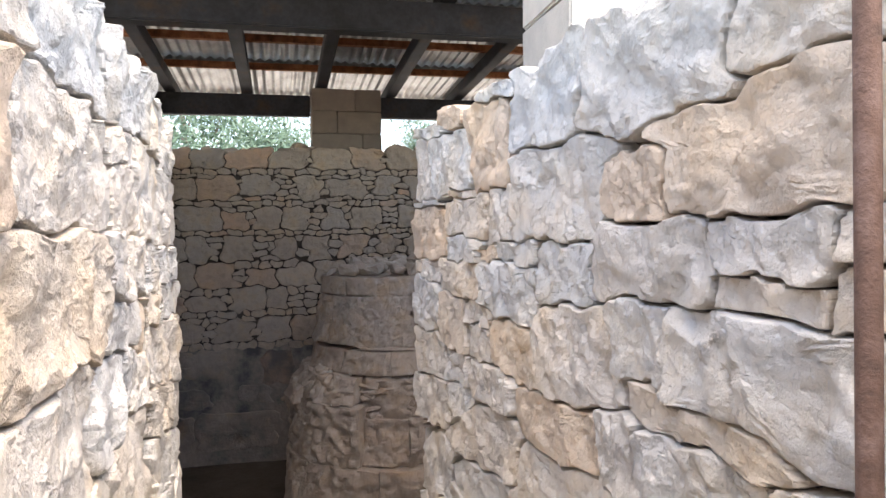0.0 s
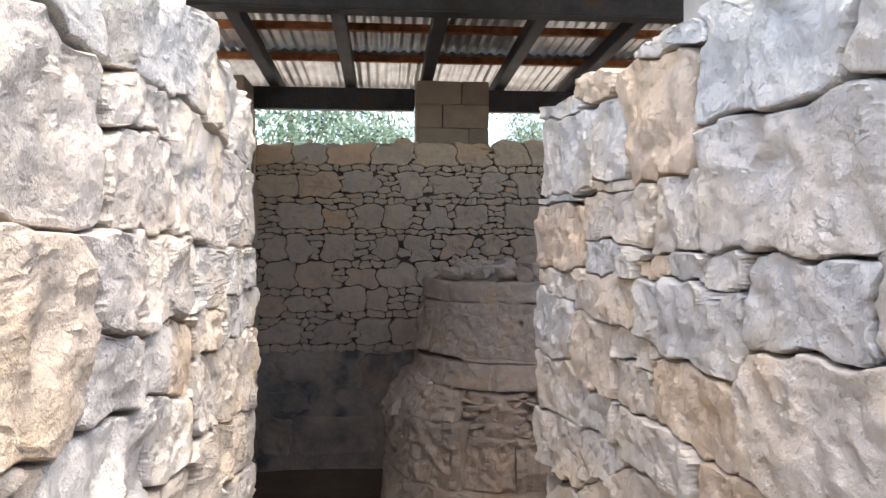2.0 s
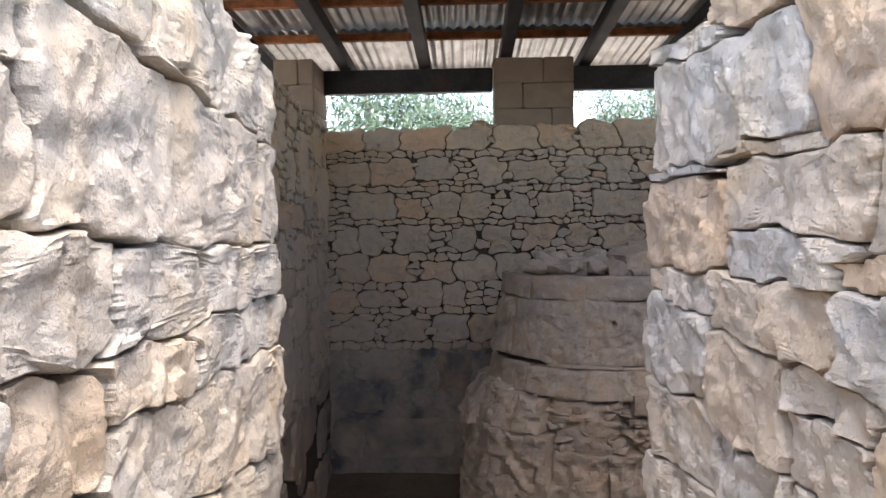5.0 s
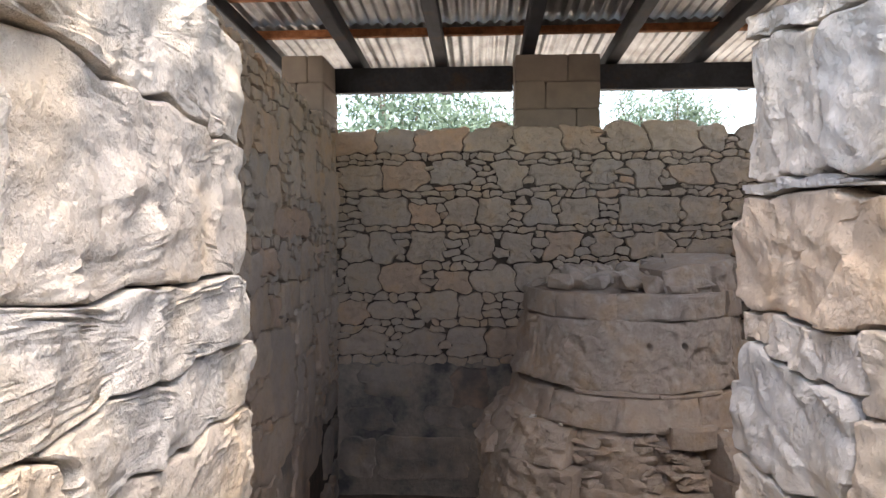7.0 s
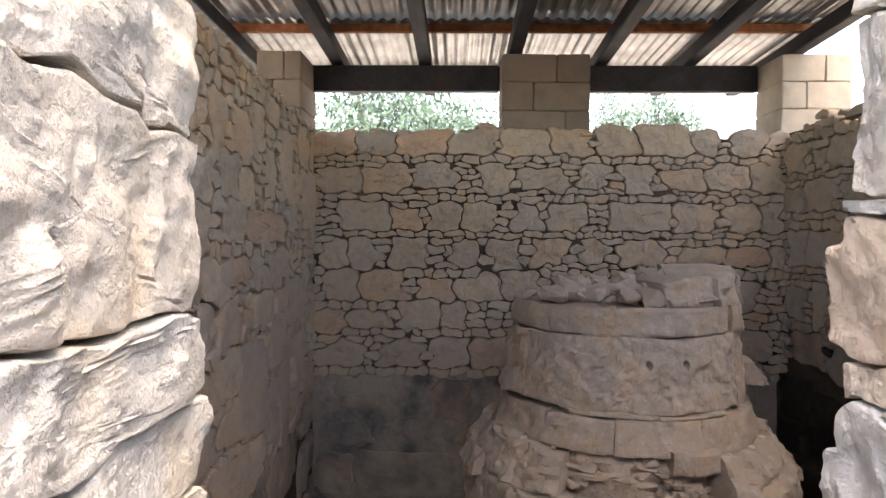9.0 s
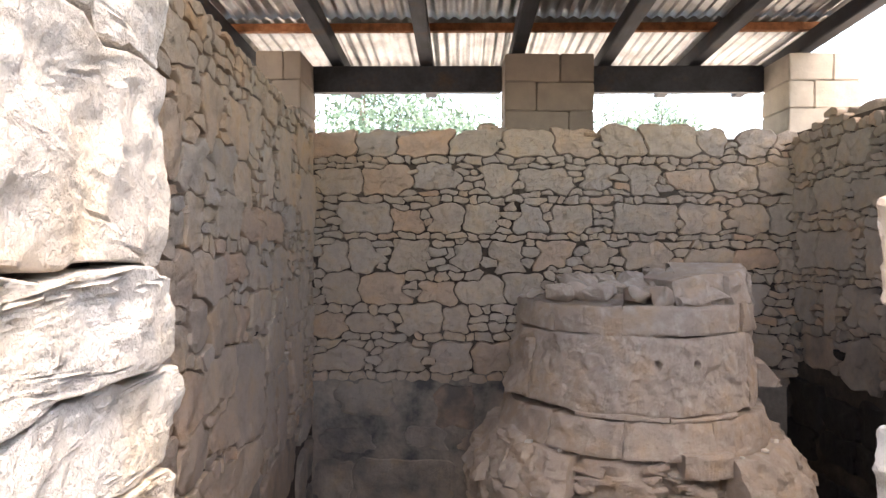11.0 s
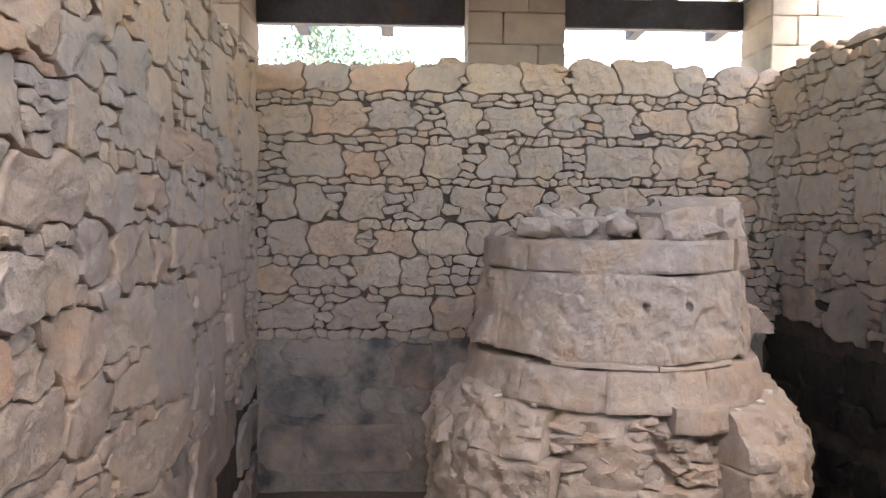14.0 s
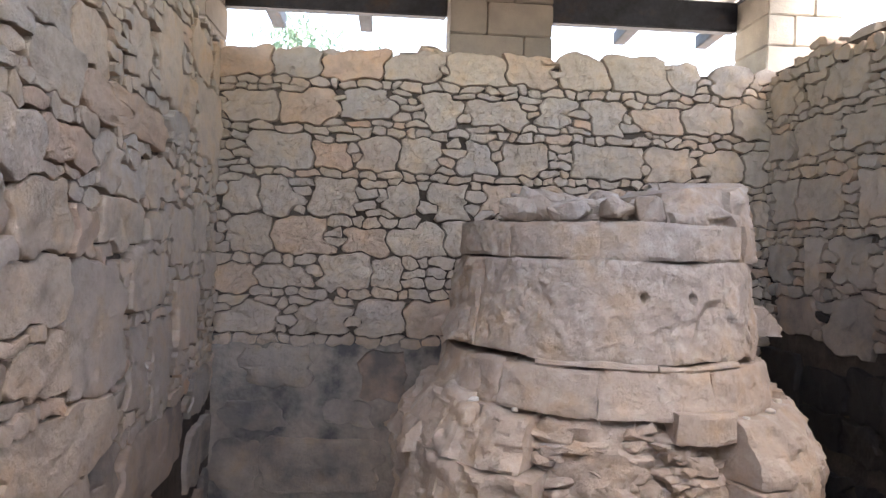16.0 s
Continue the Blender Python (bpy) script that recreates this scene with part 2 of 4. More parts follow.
def outlines(stones, u0, u1, v0, v1, rng, joint, reach, warp, inside=None, jag=0.006):
    """Shares a wall face out between its stones and gives each one's outline round its middle.
    A stone: middle u and v, half its length and height, slope of its bed, squareness, number of points, shear."""
    cell = 0.006
    nu, nv = int((u1 - u0) / cell), int((v1 - v0) / cell)
    gu = (np.arange(nu) + 0.5) * cell + u0
    gv = (np.arange(nv) + 0.5) * cell + v0
    best, who = np.full((nv, nu), float(reach)), np.full((nv, nu), -1)
    ph = rng.uniform(0, 6, 4)
    wu = warp * (np.sin(gv[:, None] * 31 + ph[0] + 2 * np.sin(gu[None, :] * 17)) + 0.6 * np.sin(gv[:, None] * 73 + gu[None, :] * 40 + ph[1]))
    wv = 0.8 * warp * (np.sin(gu[None, :] * 29 + ph[2] + 2 * np.sin(gv[:, None] * 13)) + 0.6 * np.sin(gu[None, :] * 67 - gv[:, None] * 35 + ph[3]))
    for k, (u, v, a, b, slope, e, m, sh) in enumerate(stones):
        x, y = reach * a + 0.05, reach * b + abs(slope) * a * reach + 0.05
        i0, i1 = max(0, int((u - x - u0) / cell)), min(nu, int((u + x - u0) / cell) + 1)
        j0, j1 = max(0, int((v - y - v0) / cell)), min(nv, int((v + y - v0) / cell) + 1)
        if i1 <= i0 or j1 <= j0:
            continue
        du = abs(gu[None, i0:i1] + wu[j0:j1, i0:i1] - u + sh * (gv[j0:j1, None] - v)) / a
        dv = abs(gv[j0:j1, None] + wv[j0:j1, i0:i1] - v - slope * (gu[None, i0:i1] - u)) / b
        d = (du ** e + dv ** e) ** (1 / e)
        win = d < best[j0:j1, i0:i1]
        best[j0:j1, i0:i1][win] = d[win]
        who[j0:j1, i0:i1][win] = k
    if inside is not None:
        who[~inside(gu[None, :], gv[:, None])] = -1
    out = []
    for k, (u, v, a, b, slope, e, m, sh) in enumerate(stones):
        th = np.arange(m) * 2 * math.pi / m + 0.1
        rr = np.linspace(0.08, reach * 1.45, 90)
        du, dv = a * np.cos(th), b * np.sin(th) + slope * a * np.cos(th)
        ii = ((u + du[:, None] * rr[None, :] - u0) / cell).astype(int)
        jj = ((v + dv[:, None] * rr[None, :] - v0) / cell).astype(int)
        off = (ii < 0) | (ii >= nu) | (jj < 0) | (jj >= nv)
        gone = off | (who[np.clip(jj, 0, nv - 1), np.clip(ii, 0, nu - 1)] != k)
        gone[:, -1] = True
        r = rr[gone.argmax(1)]
        if m > 16:
            r = 0.7 * r + 0.15 * (np.roll(r, 1) + np.roll(r, -1))
        r = r * (1 - jag * np.abs(rng.normal(0, 1, m)))
        pu, pv = du * r, dv * r
        ln = np.hypot(pu, pv)
        if ln.max() < 0.014 or np.median(r) < 0.25:
            out.append(None)
            continue
        f = np.maximum(0.3, 1 - joint / np.maximum(ln, 0.004))
        out.append((pu * f, pv * f))
    return out


def stone_faces(pu, pv, rings, height, flip):
    """Rings of points from the outline to the middle; the first ring goes back into the wall."""
    m, vs = len(pu), []
    for q, w in rings:
        vs += [(x, y, w if w < -0.03 else w + height(x, y)) for x, y in zip(pu * q, pv * q)]
    vs.append((0, 0, rings[-1][1] + height(0, 0)))
    fs = [(g * m + t, g * m + (t + 1) % m, (g + 1) * m + (t + 1) % m, (g + 1) * m + t) for g in range(len(rings) - 1) for t in range(m)]
    g = (len(rings) - 1) * m
    fs += [(g + t, g + (t + 1) % m, g + m) for t in range(m)]
    return vs, [t[::-1] for t in fs] if flip else fs


def chips(q, layers):
    """Height of a split face: flat chips, each tilted its own way. layers: chips to the metre, steepness."""
    h = 0.0
    for s, k in layers:
        g = q * s + 0.35 * noise.noise_vector(q * s * 1.3)
        gaps, cells = noise.voronoi(g)
        h += k * min(1.0, (gaps[1] - gaps[0]) / 0.22) * noise.noise_vector(cells[0] * 3.7).dot(g - cells[0]) / s
    return h


def rock(rng, sx, sy, sz, points=16):
    """An angular broken stone: the hull of points strewn on a rounded box, its edges worn."""
    bm = bmesh.new()
    for _ in range(points):
        p = Vector(rng.normal(0, 1, 3)).normalized()
        p = Vector([math.copysign(abs(c) ** 0.6, c) for c in p]) * rng.uniform(0.8, 1.05)
        bm.verts.new((p.x * sx, p.y * sy, p.z * sz))
    got = bmesh.ops.convex_hull(bm, input=bm.verts[:])
    bmesh.ops.delete(bm, geom=[v for v in got["geom_interior"] if isinstance(v, bmesh.types.BMVert)], context="VERTS")
    bmesh.ops.bevel(bm, geom=bm.edges[:], offset=0.07 * min(sx, sy, sz), segments=1, affect="EDGES")
    return bm


def wall_axes(origin, along):
    """Axes of a wall face: u along it, v up, w towards the open side (to the right of u seen from above)."""
    u = Vector((*along, 0)).normalized()
    w = Vector((u.y, -u.x, 0))
    m = Matrix((u, Vector((0, 0, 1)), w)).transposed().to_4x4()
    m.translation = origin
    return m


# ---- ground, floors ----
def sheet_of(name, x0, x1, y0, y1, z, nx, ny, amp, mat, label, category):
    verts = [(x0 + (x1 - x0) * i / nx, y0 + (y1 - y0) * j / ny, 0) for j in range(ny + 1) for i in range(nx + 1)]
    verts = [(x, y, z + amp * noise.fractal(Vector((x, y, 3)) * 1.7, 1.0, 2.0, 3)) for x, y, _ in verts]
    faces = [(j * (nx + 1) + i, j * (nx + 1) + i + 1, (j + 1) * (nx + 1) + i + 1, (j + 1) * (nx + 1) + i) for j in range(ny) for i in range(nx)]
    return tagged(new(name, mesh_of(name, verts, faces, mat)), label, category, kind="structure")


FLOOR, PASSAGE = -0.12, 0.06
sheet_of("ground", -900, 900, -900, 900, -0.45, 60, 60, 0.0, far_ground, "dry pale stony ground around the ruin", "ground")
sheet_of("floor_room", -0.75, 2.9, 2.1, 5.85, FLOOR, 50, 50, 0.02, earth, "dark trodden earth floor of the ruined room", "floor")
sheet_of("floor_passage", -0.5, 1.5, -6.0, 2.12, PASSAGE, 30, 80, 0.012, pale_earth, "trodden pale dusty floor of the narrow passage", "floor")
part("threshold", rough_box(-0.1, 1.0, 1.78, 2.14, -0.3, PASSAGE - 0.03, 0.02, 0.015, 3), joint_earth)
tagged(bpy.data.objects["threshold"], "worn stone step down into the room", "step", kind="structure")

# ---- passage walls ----
# a stone: where it begins and ends along the passage, its lower edge at both ends, its upper edge at both ends
RIGHT_TOP = [(1.12, 0.86, 1.87, 1.84, 2.01, 2.01), (0.86, 0.53, 1.84, 1.86, 2.01, 1.99), (0.53, 0.33, 1.87, 1.87, 1.99, 1.98), (0.64, 0.36, 1.72, 1.72, 1.83, 1.86),
              (1.12, 0.8, 1.69, 1.72, 1.87, 1.83), (0.8, 0.64, 1.72, 1.72, 1.81, 1.8)]
RIGHT_MID = [(1.02, 0.83, 1.58, 1.6, 1.68, 1.69), (0.82, 0.56, 1.61, 1.62, 1.72, 1.72), (0.56, 0.39, 1.66, 1.66, 1.72, 1.72), (0.39, 0.33, 1.67, 1.67, 1.72, 1.72),
              (0.56, 0.39, 1.62, 1.62, 1.65, 1.66), (0.4, 0.33, 1.62, 1.62, 1.67, 1.67)]
RIGHT_LOW = [(1.02, 0.78, 1.43, 1.46, 1.58, 1.6), (0.78, 0.65, 1.51, 1.51, 1.61, 1.62), (0.66, 0.34, 1.52, 1.48, 1.61, 1.62), (0.72, 0.47, 1.46, 1.46, 1.51, 1.49)]
RIGHT_FOOT = [(1.12, 0.82, 1.33, 1.34, 1.41, 1.44), (0.82, 0.72, 1.34, 1.34, 1.44, 1.45), (0.72, 0.47, 1.35, 1.38, 1.45, 1.45), (0.47, 0.33, 1.38, 1.41, 1.46, 1.47),
              (1.9, 1.5, 0.95, 1.03, 1.14, 1.18), (1.11, 0.73, 1.14, 1.19, 1.32, 1.33), (0.73, 0.33, 1.16, 1.2, 1.33, 1.36)]
RIGHT_FAR_TOP = [(1.7, 1.89, 1.8, 1.82, 1.96, 1.96), (1.38, 1.7, 1.82, 1.8, 1.92, 1.96), (1.16, 1.37, 1.8, 1.8, 1.97, 1.98), (1.62, 1.86, 1.96, 1.99, 2, 2.03),
              (1.42, 1.62, 1.96, 1.98, 2, 2.04), (1.35, 1.45, 1.99, 1.99, 2.02, 2.04), (1.13, 1.36, 1.96, 2, 1.99, 2.03), (1.58, 1.89, 1.78, 1.79, 1.79, 1.81),
              (1.35, 1.58, 1.79, 1.79, 1.81, 1.81), (1.58, 1.89, 1.65, 1.64, 1.78, 1.78), (1.27, 1.57, 1.69, 1.73, 1.8, 1.78), (1.32, 1.57, 1.65, 1.64, 1.69, 1.71),
              (1.14, 1.26, 1.69, 1.68, 1.8, 1.8)]
RIGHT_FAR_FOOT = [(1.16, 1.53, 1.23, 1.18, 1.33, 1.31), (1.22, 1.58, 1.1, 1.04, 1.2, 1.16), (1.56, 1.89, 0.92, 0.82, 1.06, 0.98),
              (1.8, 1.89, 1.6, 1.6, 1.64, 1.63), (1.61, 1.8, 1.58, 1.59, 1.64, 1.64), (1.32, 1.61, 1.56, 1.57, 1.65, 1.64), (1.21, 1.32, 1.65, 1.65, 1.68, 1.68),
              (1.04, 1.21, 1.65, 1.65, 1.69, 1.69), (1.05, 1.32, 1.54, 1.56, 1.65, 1.65), (1.63, 1.89, 1.46, 1.44, 1.59, 1.59), (1.42, 1.62, 1.43, 1.43, 1.56, 1.57),
              (1.27, 1.42, 1.52, 1.5, 1.55, 1.56), (1.26, 1.42, 1.44, 1.43, 1.51, 1.5), (1.6, 1.89, 1.34, 1.31, 1.45, 1.44), (1.42, 1.59, 1.35, 1.34, 1.42, 1.43),
              (1.58, 1.89, 1.23, 1.19, 1.34, 1.31), (1.4, 1.58, 1.26, 1.24, 1.35, 1.34), (1.16, 1.41, 1.36, 1.35, 1.44, 1.42), (1.05, 1.26, 1.42, 1.44, 1.53, 1.52)]
LEFT_TOP = [(1.28, 1.87, 1.88, 1.85, 2.0, 1.97), (0.86, 1.08, 1.8, 1.83, 1.85, 1.87), (0.86, 1.28, 1.87, 1.89, 1.98, 2.0), (1.08, 1.34, 1.73, 1.71, 1.86, 1.87),
            (1.34, 1.86, 1.7, 1.69, 1.87, 1.85), (0.86, 1.08, 1.72, 1.72, 1.8, 1.83), (0.45, 0.86, 1.72, 1.72, 1.83, 1.86), (0.5, 0.86, 1.86, 1.88, 2.0, 1.98), (0.1, 0.5, 1.85, 1.86, 1.98, 2.0), (0.1, 0.45, 1.71, 1.72, 1.84, 1.84)]
LEFT_MID = [(0.8, 1.19, 1.64, 1.61, 1.71, 1.71), (1.19, 1.84, 1.61, 1.61, 1.7, 1.68), (0.8, 1.04, 1.57, 1.55, 1.63, 1.61), (1.04, 1.19, 1.54, 1.51, 1.61, 1.6),
            (1.19, 1.39, 1.56, 1.53, 1.6, 1.6), (1.39, 1.84, 1.53, 1.52, 1.6, 1.6), (0.4, 0.8, 1.58, 1.58, 1.71, 1.71), (0.1, 0.4, 1.56, 1.57, 1.7, 1.71)]
LEFT_LOW = [(1.19, 1.39, 1.45, 1.41, 1.55, 1.52), (1.39, 1.83, 1.42, 1.34, 1.53, 1.52), (0.98, 1.18, 1.46, 1.43, 1.54, 1.5), (1.18, 1.85, 1.37, 1.2, 1.44, 1.33), (1.2, 1.85, 1.18, 1.02, 1.36, 1.19),
            (0.7, 0.98, 1.44, 1.45, 1.56, 1.54), (0.35, 0.7, 1.42, 1.44, 1.57, 1.57), (0.1, 0.35, 1.4, 1.41, 1.56, 1.57), (0.75, 1.19, 1.27, 1.22, 1.44, 1.42), (0.4, 0.75, 1.25, 1.27, 1.42, 1.43), (0.1, 0.4, 1.22, 1.24, 1.4, 1.41)]


def passage_wall(name, axes, face_sign, lists, far_end, label, seed, kind):
    """A wall of large uneven blocks, dry laid, on an earth and rubble core."""
    rng = np.random.default_rng(seed)
    core = part(name, rough_box(-0.1 - 6.0, far_end - 0.06, -0.3, 1.88, -0.60, -0.035, 0.02, 0.010, 12, seed), joint_earth)
    # the core is drawn in wall axes, then carried to its place
    for v in core.data.vertices:
        v.co = axes @ v.co
    if face_sign < 0:
        core.data.flip_normals()
    tagged(core, label, "wall", kind="structure")
    stones = []
    for row in lists:
        for ya, yb, za, zb, ta, tb in row:
            if ya > yb:
                ya, yb, za, zb, ta, tb = yb, ya, zb, za, tb, ta
            L = yb - ya
            stones.append(((ya + yb) / 2, (za + zb + ta + tb) / 4, L / 2, (ta + tb - za - zb) / 4, (zb - za + tb - ta) / 2 / L, rng.uniform(8, 16), 96, rng.uniform(-0.16, 0.16)))
    # plain courses where the wall runs on: down to the floor, and back past the start
    for v0, v1, ua, ub in ((0.0, 0.34, 0.1, far_end), (0.34, 0.64, 0.1, far_end), (0.64, 0.94, 0.1, far_end), (0.94, 1.15, 0.1, far_end), (0.0, 0.5, -2.4, 0.1), (0.5, 0.95, -2.4, 0.1), (0.95, 1.3, -2.4, 0.1), (1.3, 1.6, -2.4, 0.1), (1.6, 1.82, -2.4, 0.1), (1.82, 2.0, -2.4, 0.1)):
        u = ua
        while u < ub - 0.02:
            w = min(rng.uniform(0.26, 0.5), ub - u)
            if ub - u - w < 0.12:
                w = ub - u
            stones.append((u + w / 2, (v0 + v1) / 2, w / 2, (v1 - v0) / 2, 0.0, 10.0, 40, rng.uniform(-0.1, 0.1)))
            u += w
    steps = rng.uniform(-0.022, 0.022, 40)
    ends = lambda u, v: (u < far_end + steps[(v / 0.11).astype(int)] + 0.004 * np.sin(v * 61)) & (v < 2.012 + 0.014 * np.sin(u * 19 + seed) + 0.008 * np.sin(u * 53))
    for st, line in zip(stones, outlines(stones, -2.4, far_end + 0.1, 0.0, 2.1, rng, 0.0030, 1.3, 0.0055, ends)):
        if line is None:
            continue
        u, v = st[:2]
        lift, tu, tv = rng.uniform(-0.004, 0.005), *rng.uniform(-0.03, 0.03, 2)
        off = Vector((u, v, seed * 3.1 + rng.uniform(0, 0.5)))

        def relief(x, y):
            q = off + Vector((x, y, 0))
            h = lift + tu * x + tv * y + chips(Vector((q.x * 1.25, q.y * 0.85, q.z)), ((7.0, 0.22), (15.0, 0.24), (34.0, 0.22)))
            return h + 0.006 * noise.fractal(q * 15, 0.8, 2.1, 4) - 0.012 * max(0.0, noise.noise(q * 21 + Vector((0, 0, 7))) - 0.25)

        rings = ((1.0, -0.10), (1.0, -0.014), (0.992, -0.005), (0.976, -0.001), (0.945, 0.0)) + tuple((0.94 - 0.0505 * i, 0.0) for i in range(1, 18))
        me = mesh_of("stone", *stone_faces(*line, rings, relief, face_sign < 0), kind, crease=17)
        ob = new("stone", me)
        ob.parent = core
        ob.matrix_local = axes @ Matrix.Translation((u, v, 0))
    # a ragged cap of rubble over the core
    u = 0.0
    while u < far_end - 0.1:
        w = rng.uniform(0.14, 0.26)
        for d in (0.14, 0.3, 0.46):
            cap = part("cap_stone", rough_box(u, u + w * 0.95, 1.78, 1.93 + rng.uniform(0, 0.05), -d - 0.08, -d + 0.07, 0.025, 0.03, 2, rng.uniform(0, 50)), kind, core)
            for v in cap.data.vertices:
                v.co = axes @ v.co
            cap.data.polygons.foreach_set("use_smooth", [True] * len(cap.data.polygons))
        u += w
    return core


left_axes = wall_axes((0.230, 0.0, 0.0), (-0.0636, 1.0))
# mirrored axes for the facing wall, so that u still runs along the passage
right_axes = wall_axes((0.872, 0.0, 0.0), (-0.056, 1.0)) @ Matrix.Diagonal((1, 1, -1, 1))
passage_wall("wall_passage_west", left_axes, 1, (LEFT_TOP, LEFT_MID, LEFT_LOW), 1.845, "passage wall of large pale rough limestone blocks", 3, cream_stone)
passage_wall("wall_passage_east", right_axes, -1, (RIGHT_FAR_TOP, RIGHT_FAR_FOOT, RIGHT_TOP, RIGHT_MID, RIGHT_LOW, RIGHT_FOOT), 1.885, "passage wall of pale cream and grey limestone blocks", 4, pale_stone)


# ---- room walls ----
def room_wall(name, axes, length, top, label, bigs, seed, near=(0, 0), ragged=0.05, joint=0.0038, ochre=9.0, sooty=(9.0, 0.0), blackened=None):
    """Rubble brought to courses: large roundish stones packed with small flat ones."""
    rng = np.random.default_rng(seed)
    sign = 1 if axes.determinant() > 0 else -1
    core = part(name, rough_box(-0.05, length + 0.05, FLOOR - 0.2, top - 0.02, -0.5, -0.034, 0.0, 0.006, 16, seed), mortar)
    for v in core.data.vertices:
        v.co = axes @ v.co
    if sign < 0:
        core.data.flip_normals()
    tagged(core, label, "wall", kind="structure")
    stones = [(u, v, w / 2 * 0.97, h / 2 * 0.97, True) for u, v, w, h in bigs]
    big = np.array([q[:4] for q in stones])
    v = FLOOR + 0.02
    while v < top + 0.01:
        h = rng.uniform(0.035, 0.065)
        u = rng.uniform(-0.04, 0.04)
        while u < length + 0.05:
            w = rng.uniform(0.05, 0.15)
            cu, cv = u + w / 2, v + h / 2 + rng.uniform(-0.008, 0.008)
            d = np.maximum(abs(big[:, 0] - cu) / (big[:, 2] + 0.012), abs(big[:, 1] - cv) / (big[:, 3] + 0.008)).min()
            if d > 1.0:
                stones.append((cu, cv, w / 2, h / 2, False))
            u += w
        v += h
    cells = [(u, v, a, b, rng.uniform(-0.12, 0.12) if large else 0.0, rng.uniform(3.0, 9.0), 40 if large else 12, rng.uniform(-0.25, 0.25)) for u, v, a, b, large in stones]
    verts, faces, made = [], [], 0
    for (u, v, a, b, large), line in zip(stones, outlines(cells, -0.1, length + 0.1, FLOOR - 0.1, top + 0.2, rng, joint, 1.5, 0.011, jag=0.012)):
        limit = top + (0.05 if large else 0.0) + ragged * noise.noise(Vector((u * 3, seed, 0)))
        if line is None or v + b > limit or u < -0.02 or u > length + 0.02:
            continue
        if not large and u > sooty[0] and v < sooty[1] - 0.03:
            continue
        lift, tu, tv = rng.uniform(-0.008, 0.008), *rng.uniform(-0.06, 0.06, 2)
        relief = lambda x, y: lift + tu * x + tv * y + 0.009 * noise.fractal(Vector((u + x, v + y, seed)) * 9, 1.0, 2.0, 3) - 0.008 * abs(noise.noise(Vector((u + x, v + y, seed + 5)) * 14)) + (chips(Vector((u + x, v + y, seed)), ((9.0, 0.25), (22.0, 0.22))) if large else 0.0)
        rings = ((1.0, -0.06), (1.0, -0.010), (0.985, -0.003), (0.96, 0.0), (0.85, 0.001), (0.72, 0.001), (0.58, 0.002), (0.42, 0.002), (0.2, 0.002)) if large else ((1.0, -0.06), (1.0, -0.006), (0.96, -0.001), (0.45, 0.0))
        vs, fs = stone_faces(*line, rings, relief, sign < 0)
        if large or (near[0] < u < near[1] and v > 0.9 and made < 240):
            # on the east wall, soot and painted corner shade together darken the lower stones
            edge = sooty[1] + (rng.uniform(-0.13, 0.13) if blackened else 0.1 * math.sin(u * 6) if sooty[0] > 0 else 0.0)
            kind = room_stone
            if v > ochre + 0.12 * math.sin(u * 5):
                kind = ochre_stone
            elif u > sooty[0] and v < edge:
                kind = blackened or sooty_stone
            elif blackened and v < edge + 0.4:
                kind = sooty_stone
            ob = new("stone", mesh_of("stone", vs, fs, kind, crease=24))
            ob.parent = core
            ob.matrix_local = axes @ Matrix.Translation((u, v, 0))
            made += not large
        else:
            k0 = len(verts)
            verts += [tuple(axes @ Vector((x + u, y + v, w))) for x, y, w in vs]
            faces += [tuple(k0 + q for q in t) for t in fs]
    packing = part("small_stones", mesh_of("small_stones", verts, faces, room_chips), None, core)
    tagged(packing, "small flat packing stones", kind="stuff")
    return core


def random_bigs(length, top, seed):
    rng = np.random.default_rng(seed)
    out, v = [], FLOOR + 0.12
    while v < top - 0.05:
        h = rng.uniform(0.17, 0.28)
        u = rng.uniform(0, 0.1)
        while u < length - 0.1:
            w = rng.uniform(0.13, 0.38)
            hh = h * rng.uniform(0.75, 1.08)
            out.append((u + w / 2, v + rng.uniform(-0.02, 0.02), w, hh))
            u += w + (rng.uniform(0.005, 0.02) if rng.random() < 0.45 else rng.uniform(0.05, 0.12))
        v += h + rng.uniform(0.03, 0.07)
    return out


# large stones of the end wall, course by course: middle, height of the middle, width, height
END_UPPER = [(-0.45, 2.34, 0.26, 0.14), (-0.19, 2.35, 0.26, 0.13), (0.12, 2.34, 0.31, 0.14), (0.47, 2.35, 0.31, 0.13), (0.81, 2.35, 0.33, 0.15), (1.11, 2.35, 0.27, 0.15), (1.42, 2.36, 0.27, 0.17), (1.73, 2.36, 0.31, 0.18), (1.99, 2.36, 0.18, 0.14), (2.25, 2.35, 0.23, 0.15),
             (-0.42, 2.12, 0.28, 0.17), (-0.12, 2.12, 0.29, 0.18), (0.21, 2.15, 0.27, 0.18), (0.61, 2.12, 0.21, 0.21), (0.92, 2.12, 0.33, 0.15), (1.26, 2.14, 0.21, 0.17), (1.55, 2.12, 0.20, 0.19), (1.84, 2.12, 0.27, 0.15), (2.13, 2.14, 0.25, 0.18), (2.39, 2.14, 0.22, 0.18)]
